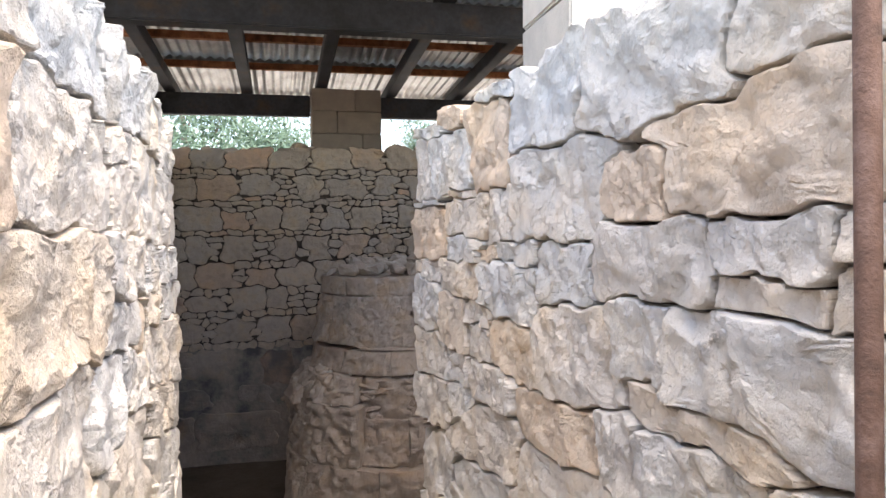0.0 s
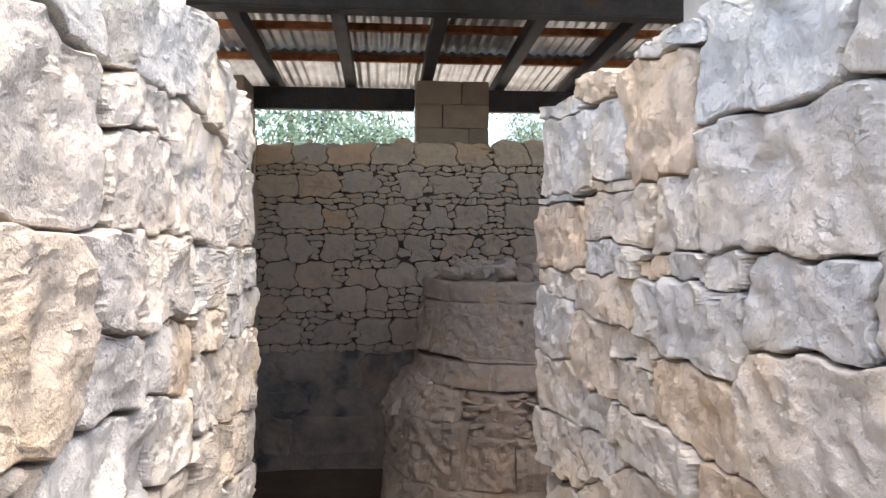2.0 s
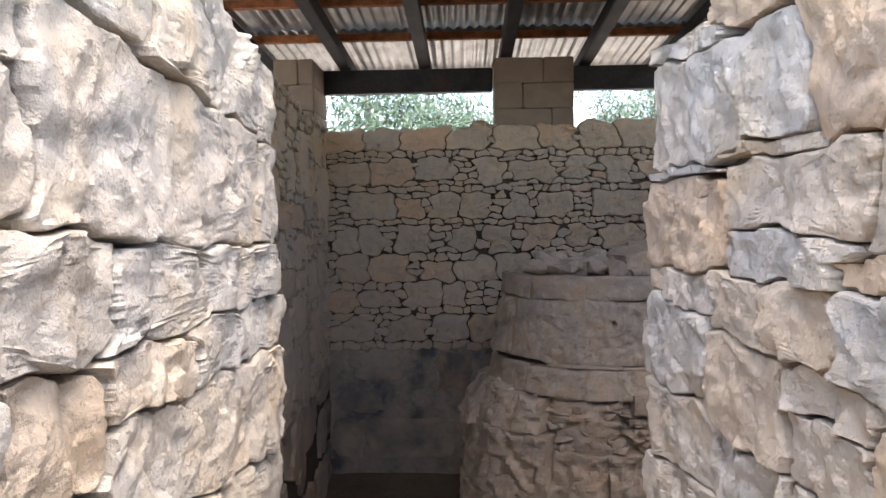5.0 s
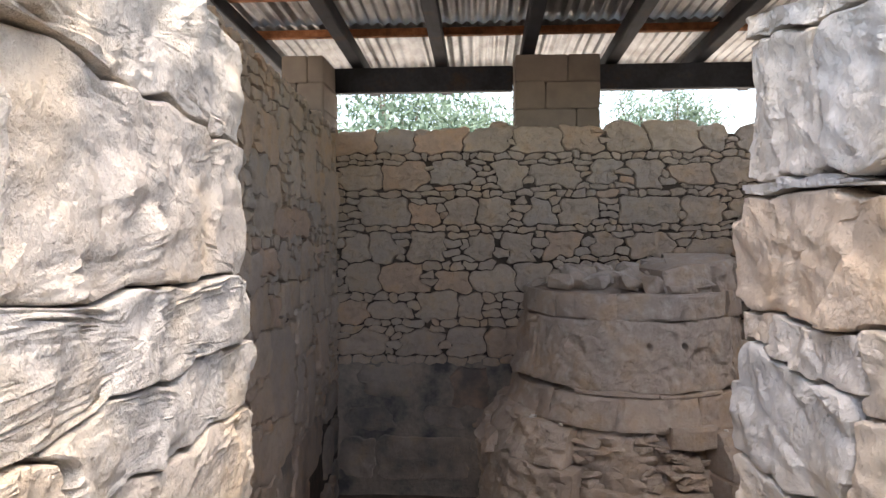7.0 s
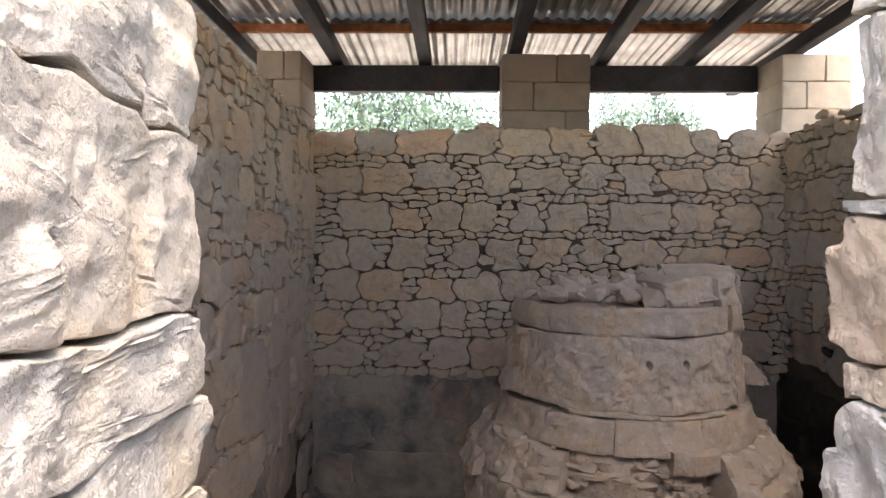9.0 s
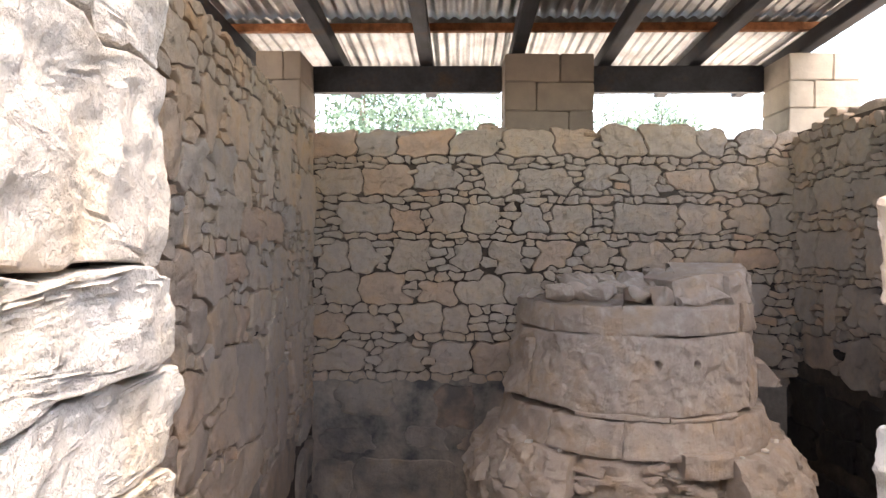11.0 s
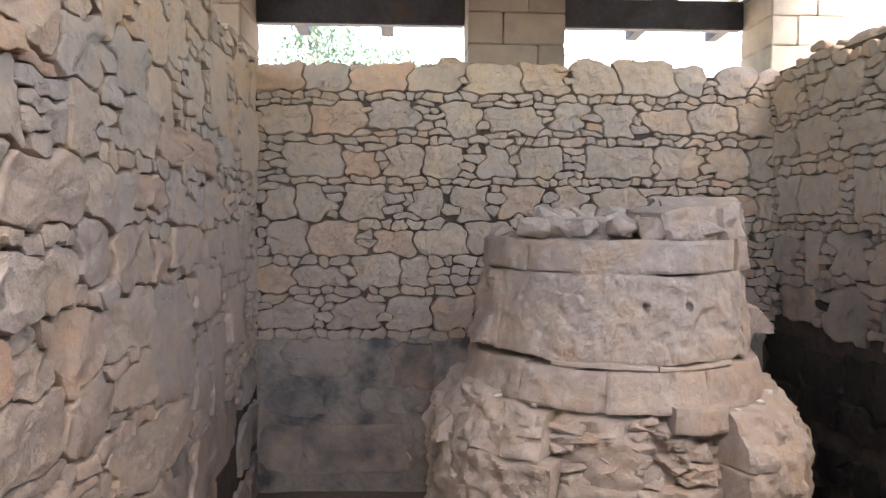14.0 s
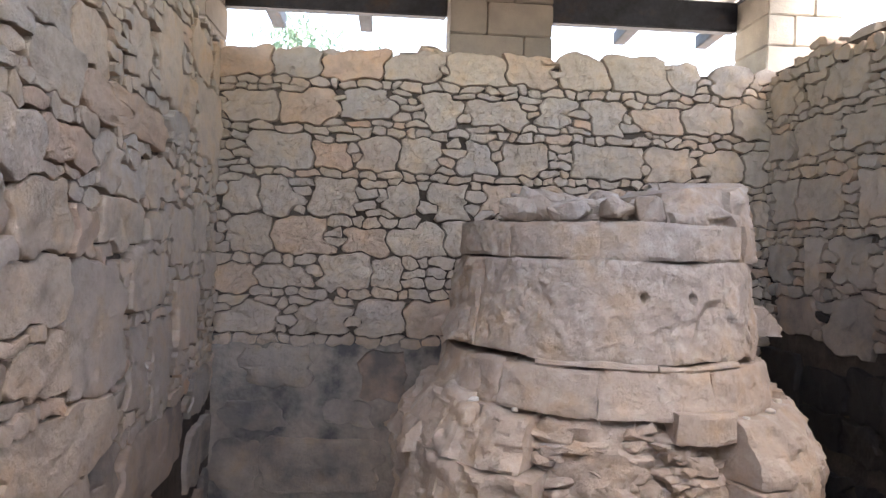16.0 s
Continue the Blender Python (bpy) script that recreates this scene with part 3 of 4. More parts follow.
END_MIDDLE = [(-0.26, 1.88, 0.32, 0.22), (0.02, 1.86, 0.18, 0.16), (0.28, 1.86, 0.21, 0.18), (0.51, 1.87, 0.23, 0.20), (0.82, 1.86, 0.18, 0.18), (1.08, 1.86, 0.24, 0.18), (1.56, 1.88, 0.37, 0.19), (1.93, 1.87, 0.27, 0.20), (2.24, 1.87, 0.20, 0.18),
              (-0.45, 1.63, 0.18, 0.16), (-0.26, 1.64, 0.19, 0.19), (0.06, 1.63, 0.23, 0.19), (0.40, 1.63, 0.16, 0.16), (0.69, 1.63, 0.20, 0.17), (0.96, 1.64, 0.22, 0.16), (1.26, 1.64, 0.18, 0.15), (1.6, 1.63, 0.3, 0.16), (1.95, 1.62, 0.25, 0.15), (2.28, 1.62, 0.25, 0.13)]
END_LOWER = [(-0.41, 1.40, 0.24, 0.19), (-0.13, 1.40, 0.31, 0.19), (0.20, 1.40, 0.22, 0.13), (0.51, 1.41, 0.27, 0.16), (0.78, 1.42, 0.26, 0.15), (-0.47, 1.18, 0.19, 0.15), (-0.22, 1.18, 0.29, 0.12), (0.10, 1.21, 0.28, 0.19), (0.35, 1.20, 0.19, 0.16),
             (-0.40, 0.96, 0.28, 0.17), (-0.02, 0.96, 0.31, 0.17), (0.32, 0.96, 0.26, 0.18), (0.57, 0.97, 0.24, 0.17), (-0.24, 0.70, 0.38, 0.23), (0.34, 0.65, 0.26, 0.28), (-0.45, 0.15, 0.23, 0.28), (0.02, 0.15, 0.66, 0.30), (-0.37, 0.41, 0.30, 0.15), (0.15, 0.45, 0.26, 0.15), (0.55, 0.4, 0.3, 0.2), (2.2, 1.35, 0.3, 0.2), (2.3, 1.05, 0.3, 0.2), (1.88, 1.38, 0.25, 0.18), (1.95, 1.1, 0.3, 0.2), (2.43, 1.87, 0.14, 0.19), (2.47, 1.62, 0.12, 0.15)]
end_axes = wall_axes((-0.62, 5.71, 0.0), (1.0, 0.0))
end_bigs = [(u + 0.62, v, w, h) for u, v, w, h in END_UPPER + END_MIDDLE + END_LOWER]
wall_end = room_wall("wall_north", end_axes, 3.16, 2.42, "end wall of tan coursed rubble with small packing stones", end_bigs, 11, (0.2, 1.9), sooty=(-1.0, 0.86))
# large stones of the west wall: middle along the wall, height of the middle, width, height
WEST_UPPER = [(0.84, 2.03, 0.11, 0.06), (0.97, 2.07, 0.14, 0.06), (1.26, 2.14, 0.23, 0.14), (0.81, 1.97, 0.07, 0.06),
              (0.9, 1.98, 0.1, 0.08), (1.08, 1.98, 0.26, 0.2), (0.85, 1.91, 0.14, 0.07), (0.97, 1.89, 0.16, 0.06),
              (1.32, 1.94, 0.24, 0.14), (1.29, 2.04, 0.17, 0.07), (1.54, 2.14, 0.23, 0.19), (1.86, 2.14, 0.32, 0.21),
              (1.71, 1.98, 0.29, 0.18), (1.97, 1.93, 0.28, 0.17), (0.78, 1.78, 0.16, 0.15), (0.96, 1.77, 0.18, 0.15)]
WEST_MIDDLE = [(1.13, 1.86, 0.17, 0.04), (1.15, 1.82, 0.21, 0.05), (1.1, 1.77, 0.1, 0.03), (1.1, 1.73, 0.1, 0.04),
              (1.2, 1.76, 0.11, 0.11), (1.35, 1.77, 0.17, 0.14), (1.71, 1.79, 0.26, 0.17), (2.31, 1.78, 0.79, 0.14),
              (1.51, 1.86, 0.15, 0.07), (2.47, 2.33, 0.37, 0.15), (2.16, 2.22, 0.18, 0.19), (2.4, 2.03, 0.2, 0.26),
              (2.77, 2.1, 0.35, 0.37), (3.34, 2.26, 0.44, 0.22), (3.52, 1.96, 0.48, 0.36), (2.95, 1.83, 0.38, 0.14)]
WEST_LOWER = [(0.86, 1.61, 0.21, 0.14), (1.16, 1.59, 0.38, 0.14), (1.49, 1.59, 0.28, 0.16), (1.81, 1.62, 0.34, 0.12),
              (2.08, 1.6, 0.19, 0.15), (2.36, 1.57, 0.26, 0.12), (2.68, 1.6, 0.33, 0.18), (0.92, 1.41, 0.35, 0.15),
              (1.2, 1.41, 0.19, 0.13), (1.4, 1.46, 0.2, 0.16), (1.69, 1.43, 0.33, 0.19), (1.95, 1.4, 0.16, 0.15),
              (2.26, 1.42, 0.41, 0.16), (2.67, 1.42, 0.3, 0.13), (3.07, 1.38, 0.38, 0.24)]
WEST_FOOT = [(0.87, 1.24, 0.21, 0.17), (1.07, 1.22, 0.18, 0.12), (1.3, 1.23, 0.24, 0.2), (1.65, 1.24, 0.4, 0.18),
              (1.69, 1.05, 0.26, 0.16), (2.06, 1.12, 0.39, 0.36), (2.57, 1.22, 0.53, 0.23), (2.44, 0.93, 0.23, 0.29),
              (2.77, 0.87, 0.32, 0.35), (3.19, 1.04, 0.49, 0.3), (1, 1.1, 0.43, 0.19), (1.37, 1.05, 0.28, 0.19),
              (1.84, 0.81, 0.64, 0.21), (2.72, 0.51, 1.04, 0.29)]
west_bigs = WEST_UPPER + WEST_MIDDLE + WEST_LOWER + WEST_FOOT
west_bigs += [q for q in random_bigs(3.75, 2.44, 21) if all(abs(q[0] - s[0]) > (q[2] + s[2]) * 0.42 or abs(q[1] - s[1]) > (q[3] + s[3]) * 0.42 for s in west_bigs)]
west_axes = wall_axes((-0.34, 1.95, 0.0), (-0.066, 1.0))
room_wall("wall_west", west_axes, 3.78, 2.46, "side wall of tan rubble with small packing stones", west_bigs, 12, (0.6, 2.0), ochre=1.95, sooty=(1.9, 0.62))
east_axes = wall_axes((2.68, 2.2, 0.0), (-0.05, 1.0)) @ Matrix.Diagonal((1, 1, -1, 1))
room_wall("wall_east", east_axes, 3.52, 2.46, "side wall of tan rubble, soot and painted shade low down", random_bigs(3.5, 2.44, 22), 13, (2.6, 3.5), 0.12, sooty=(-1.0, 1.0), blackened=black_stone)

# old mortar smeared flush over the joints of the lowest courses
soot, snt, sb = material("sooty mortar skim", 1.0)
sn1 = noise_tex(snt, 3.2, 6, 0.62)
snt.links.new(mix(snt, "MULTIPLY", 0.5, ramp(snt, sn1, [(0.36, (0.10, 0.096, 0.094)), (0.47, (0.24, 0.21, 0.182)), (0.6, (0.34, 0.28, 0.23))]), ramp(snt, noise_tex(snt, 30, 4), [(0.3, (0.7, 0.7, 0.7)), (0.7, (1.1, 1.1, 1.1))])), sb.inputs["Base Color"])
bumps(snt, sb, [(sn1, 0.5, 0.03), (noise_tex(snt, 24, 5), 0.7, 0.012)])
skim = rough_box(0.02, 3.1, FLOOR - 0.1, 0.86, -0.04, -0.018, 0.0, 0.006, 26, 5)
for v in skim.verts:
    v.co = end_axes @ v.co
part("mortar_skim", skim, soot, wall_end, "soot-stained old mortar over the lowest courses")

def broken_stone(name, at, sx, sy, sz, seed, mat, label, category, group=""):
    bm = rock(np.random.default_rng(seed), sx, sy, sz, 20)
    ob = part(name, bm, mat, None, "", at)
    return tagged(ob, label, category, group)


trng = np.random.default_rng(8)
broken_stone("loose_stone", pose(0.55, 5.80, 2.45, 5, 10, 20), 0.09, 0.08, 0.06, 3, room_stone, "loose pointed stone lying on the end wall", "stone", "loose stones on the walls")
for k in range(11):
    h = trng.uniform(0.04, 0.075)
    broken_stone("loose_stone", pose(2.66 + trng.uniform(-0.03, 0.05), 3.3 + 0.2 * k, 2.43 + h * 0.75, trng.uniform(-8, 8), trng.uniform(-8, 8), trng.uniform(0, 360)), trng.uniform(0.09, 0.12), trng.uniform(0.07, 0.1), h, 20 + k, room_stone, "upright rough stone along the wall top", "stone", "loose stones on the walls")
for k in range(14):
    h = trng.uniform(0.02, 0.045)
    broken_stone("loose_stone", pose(-0.45 + 0.21 * k + trng.uniform(-0.05, 0.05), 5.79 + trng.uniform(-0.02, 0.03), 2.405 + h * 0.7, 0, 0, trng.uniform(0, 360)), trng.uniform(0.06, 0.10), trng.uniform(0.05, 0.08), h, 50 + k, room_stone, "flat rough stone along the wall top", "stone", "loose stones on the walls")

# unseen front walls close the room beside the passage, heights set to block light
for name, x0, x1, high in (("wall_south_west", -0.9, -0.36, 3.0), ("wall_south_east", 1.36, 3.2, 2.3)):
    tagged(part(name, rough_box(x0, x1, 1.75, 2.15, FLOOR - 0.2, high, 0.02, 0.02, 6), room_stone), "unseen plain rubble wall closing the room, added to block light", "wall", kind="structure")


# ---- piers, beams, roof ----
def block_pier(name, x0, x1, y0, y1, z0, courses, h, mat, label, halves=2):
    pier = empty(name, Matrix.Translation(((x0 + x1) / 2, (y0 + y1) / 2, z0)), label, "pillar", "block pillars under the roof")
    cx, cy = (x0 + x1) / 2, (y0 + y1) / 2
    for c in range(courses):
        if halves == 1:
            cuts = [x0, x1]
        else:
            cuts = [x0, x0 + (x1 - x0) * (0.36 if c % 2 else 0.62), x1]
            if c == 0:
                cuts = [x0, x0 + (x1 - x0) * 0.72, x1]
        for a, b in zip(cuts, cuts[1:]):
            bm = rough_box(a - cx + 0.002, b - cx - 0.002, y0 - cy, y1 - cy, c * h + 0.002, (c + 1) * h - 0.002, 0.006, 0.004, 2, a * 9 + c)
            part("block", bm, mat, pier)
    return pier


block_pier("block_pillar", 0.655, 1.245, 5.80, 6.2, 2.40, 3, 0.19, cast_block, "brown cement block pillar on the end wall")
block_pier("block_pillar", -0.98, -0.68, 5.72, 6.2, 2.40, 3, 0.19, cast_block, "brown cement block pillar at the wall corner")
block_pier("block_pillar", 2.49, 2.95, 5.76, 6.16, 2.42, 3, 0.18, pale_block, "pale cream cement block pillar at the wall corner")
block_pier("block_pillar", 1.06, 1.38, 1.42, 1.75, 1.88, 6, 0.2, grey_block, "plain grey cement pillar on the passage wall", 1)


def beam_between(name, x0, x1, y0, y1, z0, z1, label):
    ob = part(name, rough_box(x0, x1, y0, y1, z0, z1, 0.008, 0.003, 3), timber)
    return tagged(ob, label, "beam")


SLOPE = 0.05
roof_z = lambda y: 2.972 + SLOPE * (6.12 - y)
beam_between("roof_beam", -0.95, 0.655, 6.12, 6.2, 2.785, 2.97, "dark painted timber beam between the pillars")
beam_between("roof_beam", 1.245, 2.49, 6.12, 6.2, 2.785, 2.97, "dark painted timber beam between the pillars")
beam_between("roof_beam", -0.75, 2.75, 3.86, 3.98, 2.89, roof_z(3.92) - 0.002, "dark timber cross beam over the room")
# front edge lies out of view, drawn forward to keep daylight off the drum
ROOF_FRONT, ROOF_BACK = 1.8, 7.0
for k in range(7):
    x = -1.14 + 0.63 * k
    bm = rough_box(-0.045, 0.045, ROOF_FRONT, ROOF_BACK, 0, 0.1, 0.006, 0.002, 3, k)
    for v in bm.verts:
        v.co.x += x
        v.co.z += roof_z(v.co.y)
    tagged(part("rafter", bm, timber), "dark timber rafter under the sheet roof", "rafter", "rafters")
PURLINS = (6.8, 5.73, 5.04, 4.35, 3.66, 2.97, 2.28, 1.88)
for y in PURLINS:
    z = roof_z(y) + 0.1
    # an angle iron: an upright leg and a flat one
    bm = rough_box(-1.5, 2.72, y - 0.02, y - 0.014, z, z + 0.05, 0.0)
    b2 = rough_box(-1.5, 2.72, y - 0.014, y + 0.03, z, z + 0.006, 0.0)
    me = bpy.data.meshes.new("leg")
    b2.to_mesh(me)
    bm.from_mesh(me)
    b2.free()
    bpy.data.meshes.remove(me)
    tagged(part("purlin", bm, rust), "rusty angle iron purlin", "purlin", "purlins")


def corrugated(name, x0, x1, y0, y1, lift, label):
    step, pitch, amp = 0.0127, 0.076, 0.0095
    n = int((x1 - x0) / step)
    rows = 6
    verts, faces = [], []
    for j in range(rows + 1):
        y = y0 + (y1 - y0) * j / rows
        for i in range(n + 1):
            x = x0 + i * step
            verts.append((x, y, roof_z(y) + 0.162 + lift + amp * math.sin(2 * math.pi * x / pitch) + 0.004 * noise.noise(Vector((x * 2, y * 3, lift * 99)))))
    for j in range(rows):
        for i in range(n):
            k = j * (n + 1) + i
            faces.append((k, k + 1, k + n + 2, k + n + 1))
    ob = new(name, mesh_of(name, verts, faces, sheet))
    so = ob.modifiers.new("thick", "SOLIDIFY")
    so.thickness = 0.0012
    return tagged(ob, label, "roof sheet", "corrugated roof sheets")


for k in range(6):
    x = -1.78 + 0.75 * k
    corrugated("roof_sheet", x, x + 0.78, 5.66, ROOF_BACK, 0.002 * (k % 2), "corrugated galvanised roof sheet")
    corrugated("roof_sheet", x, x + 0.78, 4.3, 5.8, 0.014 + 0.002 * (k % 2), "weathered corrugated galvanised roof sheet")
    corrugated("roof_sheet", x, x + 0.78, ROOF_FRONT, 4.42, 0.026 + 0.002 * (k % 2), "weathered corrugated galvanised roof sheet")

# ---- the round masonry drum ----
DX, DY = 1.14, 4.38
drum = empty("round_masonry_drum", Matrix.Translation((DX, DY, FLOOR)), "broken round stone drum with rubble on top", "masonry drum")
rng = np.random.default_rng(31)


HOLES = ((-2, 1.25), (15, 1.25))


def sector(a0, a1, z0, z1, r0, r1, depth, rough, seed, tops=(0, 0)):
    """A curved block of the drum: angles in degrees from straight at the passage, radius at its foot and head."""
    na, nz = max(5, int((a1 - a0) / 1.2)), max(4, int((z1 - z0) / 0.011))
    drilled = [h for h in HOLES if a0 < h[0] < a1 and z0 < h[1] < z1]
    if drilled:
        na, nz = na * 2, nz * 2
    verts = []
    o = Vector((seed * 7.3, 0, 0))

    def put(a, z, r):
        th = radians(a)
        return (r * math.sin(th), -r * math.cos(th), z - FLOOR)

    for j in range(nz + 1):
        for i in range(na + 1):
            s, t = i / na, j / nz
            a = a0 + (a1 - a0) * s
            head = z1 + tops[0] * (1 - s) + tops[1] * s
            z = z0 + (head - z0) * t
            r = r0 + (r1 - r0) * t
            p = Vector(put(a, z, r)) + o
            e = max(abs(2 * s - 1), abs(2 * t - 1))
            r += chips(p, ((5.0, 9.0 * rough), (12.0, 10.0 * rough))) + 0.35 * rough * noise.fractal(p * 14, 0.9, 2.0, 4) - 0.5 * rough * max(0.0, noise.noise(p * 19) - 0.2) - 0.004 * e ** 20 - (0.006 + 0.3 * rough) * max(0.0, noise.noise(p * 8 + Vector((3, 3, 3)))) * e ** 10
            for ha, hz in drilled:
                r -= 0.05 * math.exp(-(((radians(a - ha) * r) ** 2 + (z - hz) ** 2 * 0.6) / 0.010 ** 2) ** 2)
            z += (0.007 + 0.2 * rough) * noise.noise(p * 9) * (e ** 4)
            a += 0.5 * noise.noise(p * 11 + Vector((5, 5, 5))) * e ** 4
            verts.append(put(a, z, r))
    idx = lambda j, i: j * (na + 1) + i
    faces = [(idx(j, i), idx(j, i + 1), idx(j + 1, i + 1), idx(j + 1, i)) for j in range(nz) for i in range(na)]
    rim = [idx(0, i) for i in range(na)] + [idx(j, na) for j in range(nz)] + [idx(nz, i) for i in range(na, 0, -1)] + [idx(j, 0) for j in range(nz, 0, -1)]
    k = len(verts)
    for g in rim:
        v = Vector(verts[g])
        f = 1 - depth / max(0.05, math.hypot(v.x, v.y))
        verts.append((v.x * f, v.y * f, v.z))
    m = len(rim)
    faces += [(rim[g], k + g, k + (g + 1) % m, rim[(g + 1) % m]) for g in range(m)]
    faces.append(tuple(range(k + m - 1, k - 1, -1)))
    return mesh_of("stone", verts, faces, drum_stone, crease=24)


# courses of the drum from the top: joints by angle, foot, head, radius at foot and head
COURSES = (
    ((-96, -50, -17, 46, 80, 120, 170, 220, 264), 1.358, 1.47, 0.515, 0.505, 0.2, 0.018),
    ((-100, -64), 1.06, 1.357, 0.545, 0.51, 0.2, 0.040),
    ((-64, 48), 1.060, 1.357, 0.540, 0.51, 0.2, 0.022),
    ((48, 110, 160, 210, 260), 1.05, 1.355, 0.535, 0.505, 0.2, 0.030),
    ((-36, 2, 34), 1.042, 1.058, 0.555, 0.55, 0.15, 0.006),
    ((-92, -47, -16, 20, 70, 115, 165, 215, 268), 0.905, 1.038, 0.59, 0.555, 0.2, 0.022),
    ((-100, -62, -34), 0.74, 0.90, 0.70, 0.63, 0.25, 0.050),
    ((24, 60, 90, 125, 170, 215, 260), 0.74, 0.90, 0.74, 0.64, 0.25, 0.050),
    ((-98, -58, -30), 0.40, 0.735, 0.72, 0.705, 0.25, 0.045),
    ((22, 55, 84, 110, 160, 215, 262), 0.40, 0.735, 0.75, 0.735, 0.25, 0.045),
    ((-30, -6, 22), 0.40, 0.66, 0.68, 0.63, 0.2, 0.045),
    ((-100, -60, -20, 15, 50, 90, 140, 200, 260), -0.12, 0.395, 0.78, 0.74, 0.25, 0.035),
)
for joints, z0, z1, r0, r1, depth, rough in COURSES:
    for k, (a0, a1) in enumerate(zip(joints, joints[1:])):
        part("stone", sector(a0 + 0.12, a1 - 0.12, z0, z1, r0, r1, depth, rough, k + z0 * 10), None, drum)
# one block hangs lower than its neighbours
part("stone", sector(5, 24, 0.845, 0.93, 0.625, 0.62, 0.15, 0.010, 77), None, drum, "block that has slipped below its course")
# broken stubs that stand out from the side
for k, (a0, a1, z0, z1, r) in enumerate(((-92, -66, 1.07, 1.19, 0.575), (-100, -72, 0.70, 0.80, 0.745), (-80, -56, 0.84, 0.93, 0.645), (70, 98, 1.10, 1.20, 0.625), (78, 108, 0.96, 1.06, 0.585), (66, 92, 0.80, 0.92, 0.67), (74, 104, 0.69, 0.79, 0.775))):
    part("stone", sector(a0, a1, z0, z1, r, r - 0.04, 0.2, 0.045, 90 + k), None, drum, "broken stub of an outer stone")
# raised remains of the next course
for k, (a0, a1, top) in enumerate(((8, 40, 0.13), (40, 70, 0.155), (70, 110, 0.15), (110, 150, 0.12))):
    part("stone", sector(a0, a1, 1.465, 1.465 + top, 0.47 + 0.02 * k, 0.45 + 0.02 * k, 0.3, 0.035, 50 + k, (-0.03, 0.01)), None, drum)


def revolved(profile, rough, seed, steps=96, sub=6):
    verts, faces = [], []
    rows = []
    for (ra, za), (rb, zb) in zip(profile, profile[1:]):
        rows += [(ra + (rb - ra) * i / sub, za + (zb - za) * i / sub) for i in range(sub)]
    rows.append(profile[-1])
    for r, z in rows:
        for i in range(steps):
            th = 2 * math.pi * i / steps
            p = Vector((r * math.sin(th), -r * math.cos(th), z)) + Vector((seed, 0, 0))
            d = rough * (noise.fractal(p * 4.5, 1.0, 2.0, 4) + 0.4 * noise.noise(p * 24))
            q = max(0.0, r + d) if r > 0 else 0
            verts.append((q * math.sin(th), -q * math.cos(th), z - FLOOR + 0.5 * d))
    for j in range(len(rows) - 1):
        for i in range(steps):
            k = j * steps
            faces.append((k + i, k + (i + 1) % steps, k + steps + (i + 1) % steps, k + steps + i))
    return verts, faces


part("core", mesh_of("core", *revolved([(0.68, FLOOR - 0.05), (0.64, 0.35), (0.58, 0.62), (0.575, 0.74), (0.56, 0.86), (0.48, 0.93), (0.42, 1.0), (0.40, 1.44), (0.32, 1.49), (0.15, 1.53), (0.0, 1.54)], 0.045, 3.7, 140, 9), drum_stone), None, drum, "exposed rubble core with broken foot")

# small broken stones of the core, laid bare where the facing has fallen
for k in range(60):
    th, z = radians(rng.uniform(-33, 22)), rng.uniform(0.67, 0.885)
    w = rng.uniform(0.03, 0.085)
    r = 0.535 + 0.12 * (0.885 - z)
    part("rubble_stone", rock(rng, w, 0.06, rng.uniform(0.014, 0.032)), drum_stone, drum, "", Matrix.Translation((r * math.sin(th), -r * math.cos(th), z - FLOOR)) @ pose(0, 0, 0, rng.uniform(-14, 14), rng.uniform(-14, 14), math.degrees(th) + rng.uniform(-25, 25)))

# loose stones strewn on top, among them a few larger ones against the raised course
for k in range(56):
    th, r = rng.uniform(radians(-85), radians(30)), rng.uniform(0.10, 0.45)
    s = rng.uniform(0.018, 0.035) if k % 3 else rng.uniform(0.045, 0.075)
    bm = rock(rng, s * 1.4, s, s * 0.7)
    ob = part("loose_stone", bm, drum_stone, None, "", Matrix.Translation((DX + r * math.sin(th), DY - r * math.cos(th), 1.475 + s * 0.45 + 0.075 * (1 - r / 0.45))) @ pose(0, 0, 0, rng.uniform(-20, 20), rng.uniform(-20, 20), rng.uniform(0, 360)))
    tagged(ob, "loose broken stone lying on the drum", "stone", "loose stones on the drum")

for k in range(9):
    th, z, r = ((-70, 0.90, 0.63), (-40, 0.90, 0.62), (-55, 0.90, 0.63), (30, 0.90, 0.63), (45, 0.90, 0.63), (60, 0.90, 0.63), (40, 0.738, 0.74), (-45, 0.738, 0.71), (33, 0.738, 0.74))[k]
    a, q = radians(th), rng.uniform(0.008, 0.018)
    broken_stone("stone_chip", pose(DX + (r - 0.03) * math.sin(a), DY - (r - 0.03) * math.cos(a), z + q * 0.4, 0, 0, rng.uniform(0, 360)), q * 1.3, q, q * 0.7, 80 + k, chalk, "small pale stone chip on the drum ledge", "stone", "stone chips on the drum")

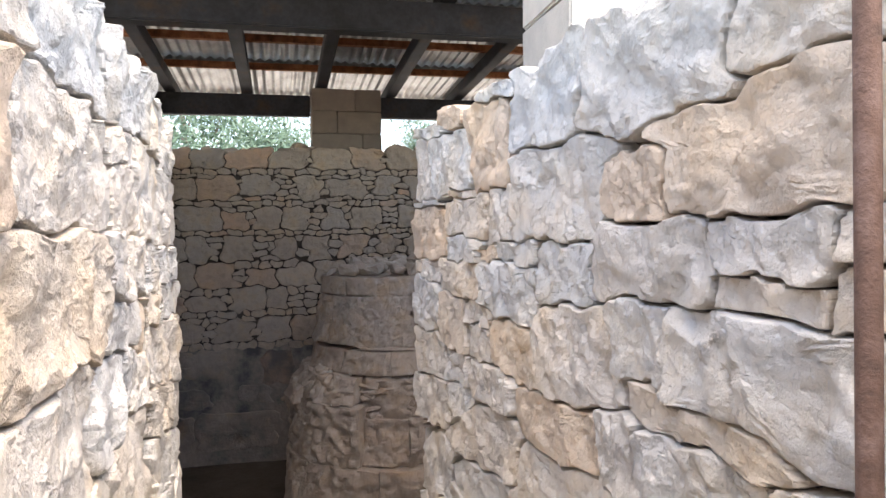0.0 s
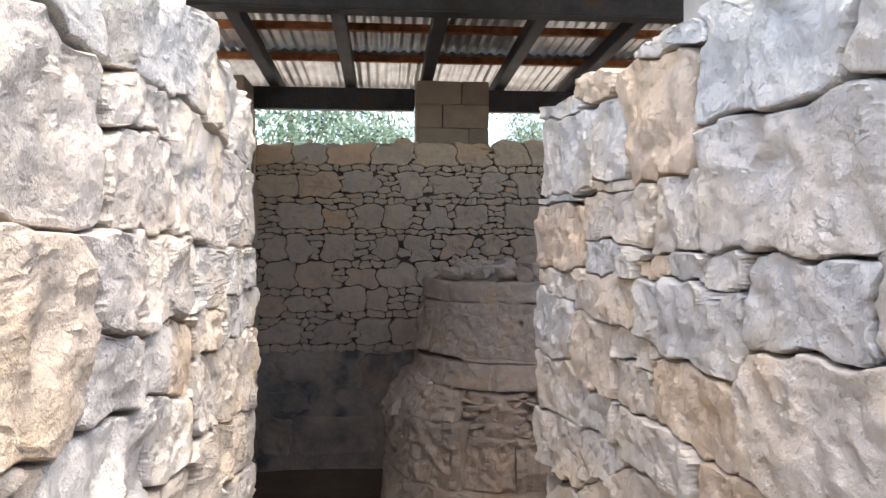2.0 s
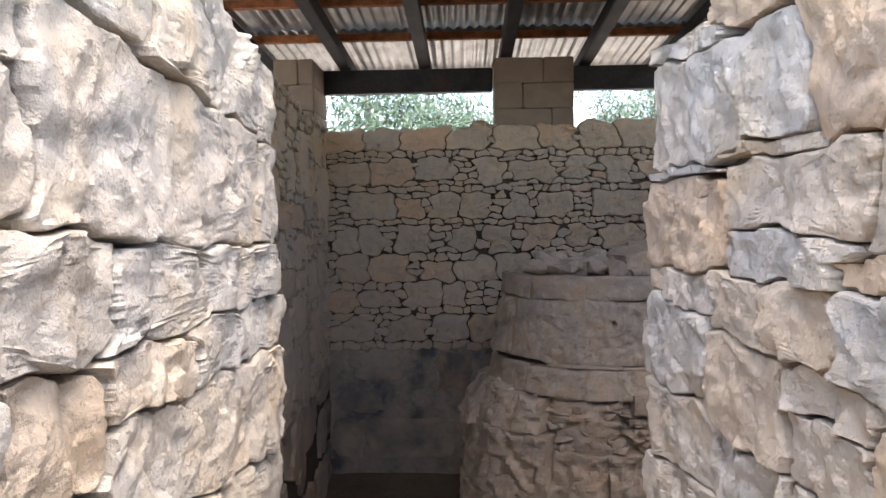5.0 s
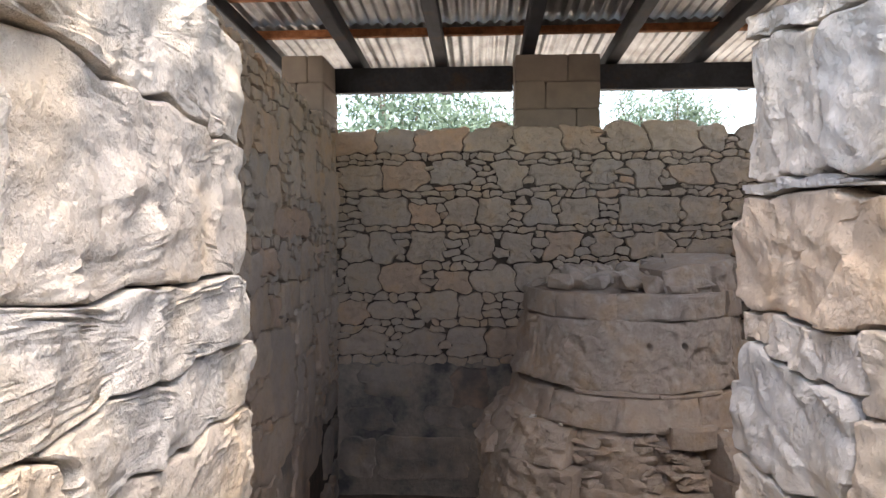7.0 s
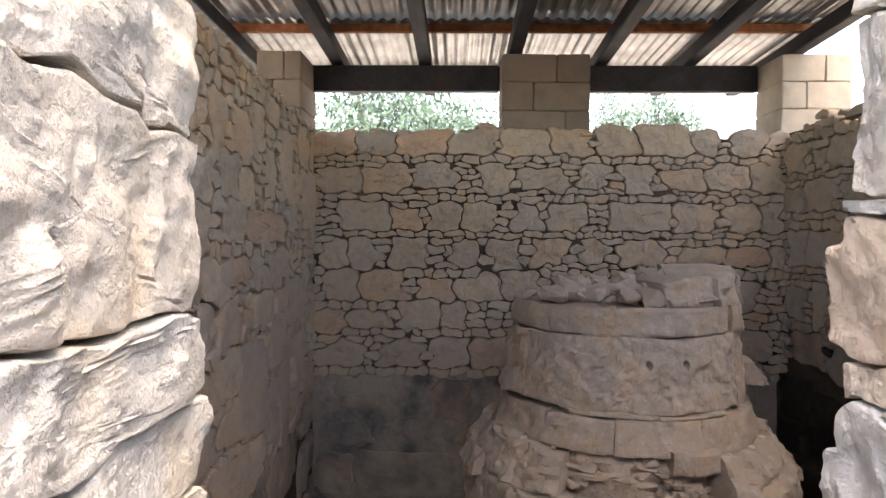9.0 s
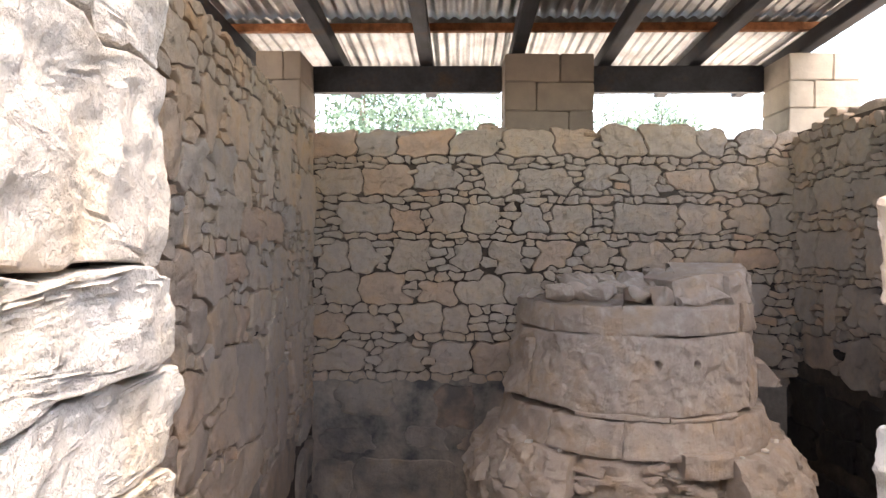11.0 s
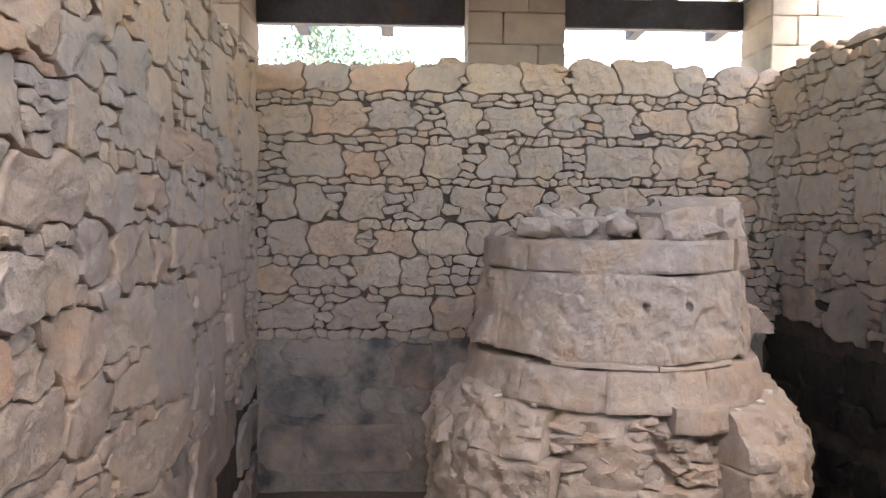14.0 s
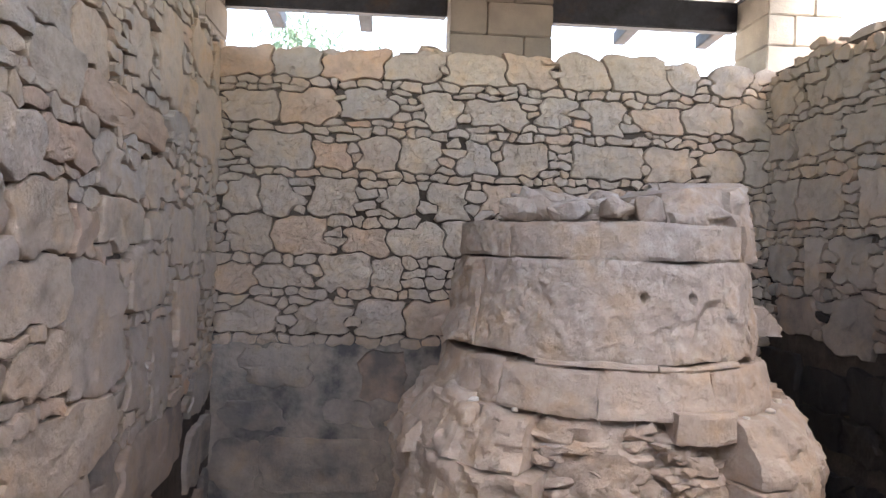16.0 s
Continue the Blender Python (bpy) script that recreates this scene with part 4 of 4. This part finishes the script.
# ---- dry grass on the wall top ----
grass = empty("dry_grass", Matrix.Translation((0.14, 0.85, 2.0)), "few dry straw blades on the wall top", "grass")
for k in range(9):
    cu = bpy.data.curves.new("blade", "CURVE")
    cu.dimensions, cu.bevel_depth = "3D", 0.0009
    sp = cu.splines.new("POLY")
    sp.points.add(4)
    a, lean, L = rng.uniform(-1.2, 1.2), rng.uniform(0.3, 0.9), rng.uniform(0.05, 0.1)
    for q in range(5):
        t = q / 4
        sp.points[q].co = (L * lean * t * t * math.cos(a) + 0.01 * k * 0.3, L * lean * t * math.sin(a), L * t * (1 - 0.3 * lean * t), 1)
    cu.materials.append(straw)
    blade = new("blade", cu)
    blade.parent = grass

# ---- rusty post beside the passage ----
bm = bmesh.new()
bmesh.ops.create_cone(bm, cap_ends=True, segments=24, radius1=0.009, radius2=0.009, depth=2.5, matrix=Matrix.Translation((0.786, 0.295, PASSAGE + 1.25)))
post = part("rusty_post", bm, pipe_rust)
post.data.polygons.foreach_set("use_smooth", [True] * len(post.data.polygons))
tagged(post, "thin rusty iron pipe post beside the wall", "post")


# ---- outside: tree ----
def tree(x, y, z, height, spread, count, seed, label):
    rng = np.random.default_rng(seed)
    t = empty("olive_tree", Matrix.Translation((x, y, z)), label, "tree", "trees behind the ruin")
    verts, faces = [], []

    def limb(p, q, ra, rb):
        k = len(verts)
        d = (q - p).normalized()
        e = d.orthogonal().normalized()
        f = d.cross(e)
        for c, r in ((p, ra), ((p + q) / 2 + 0.06 * noise.noise_vector(p * 3), (ra + rb) / 2), (q, rb)):
            for i in range(8):
                a = i * math.pi / 4
                verts.append(tuple(c + r * (math.cos(a) * e + math.sin(a) * f)))
        for j in range(2):
            for i in range(8):
                faces.append((k + j * 8 + i, k + j * 8 + (i + 1) % 8, k + j * 8 + 8 + (i + 1) % 8, k + j * 8 + 8 + i))

    fork = Vector((0, 0, height * 0.3))
    limb(Vector((0, 0, -0.1)), fork, 0.16, 0.12)
    tips = []
    for k in range(9):
        a = k * 2.4
        tip = Vector((spread * 0.7 * math.cos(a) * rng.uniform(0.4, 1), spread * 0.7 * math.sin(a) * rng.uniform(0.4, 1), height * rng.uniform(0.5, 0.95)))
        limb(fork, tip, 0.07, 0.02)
        tips.append(tip)
        for _ in range(3):
            t2 = tip + Vector(rng.uniform(-0.6, 0.6, 3)) * spread * 0.5
            limb(tip.lerp(fork, 0.3), t2, 0.025, 0.008)
            tips.append(t2)
    part("trunk", mesh_of("trunk", verts, faces, bark), None, t)
    lv, lf = [], []
    for k in range(count):
        c = tips[rng.integers(len(tips))]
        g = c + Vector(rng.normal(0, 0.22, 3)) * spread * 0.6
        a = Vector(rng.normal(0, 1, 3)).normalized()
        b = a.orthogonal().normalized()
        L, W = rng.uniform(0.05, 0.09), rng.uniform(0.014, 0.024)
        i = len(lv)
        lv += [tuple(g - a * L), tuple(g + b * W), tuple(g + a * L), tuple(g - b * W)]
        lf.append((i, i + 1, i + 2, i + 3))
    part("crown", mesh_of("crown", lv, lf, leaves, False), None, t)
    return t


tree(-0.7, 11.5, -0.4, 5.2, 1.9, 9000, 5, "pale green olive tree behind the end wall")
tree(3.6, 14.0, -0.4, 4.6, 1.5, 6000, 6, "thin pale olive tree behind the ruin")
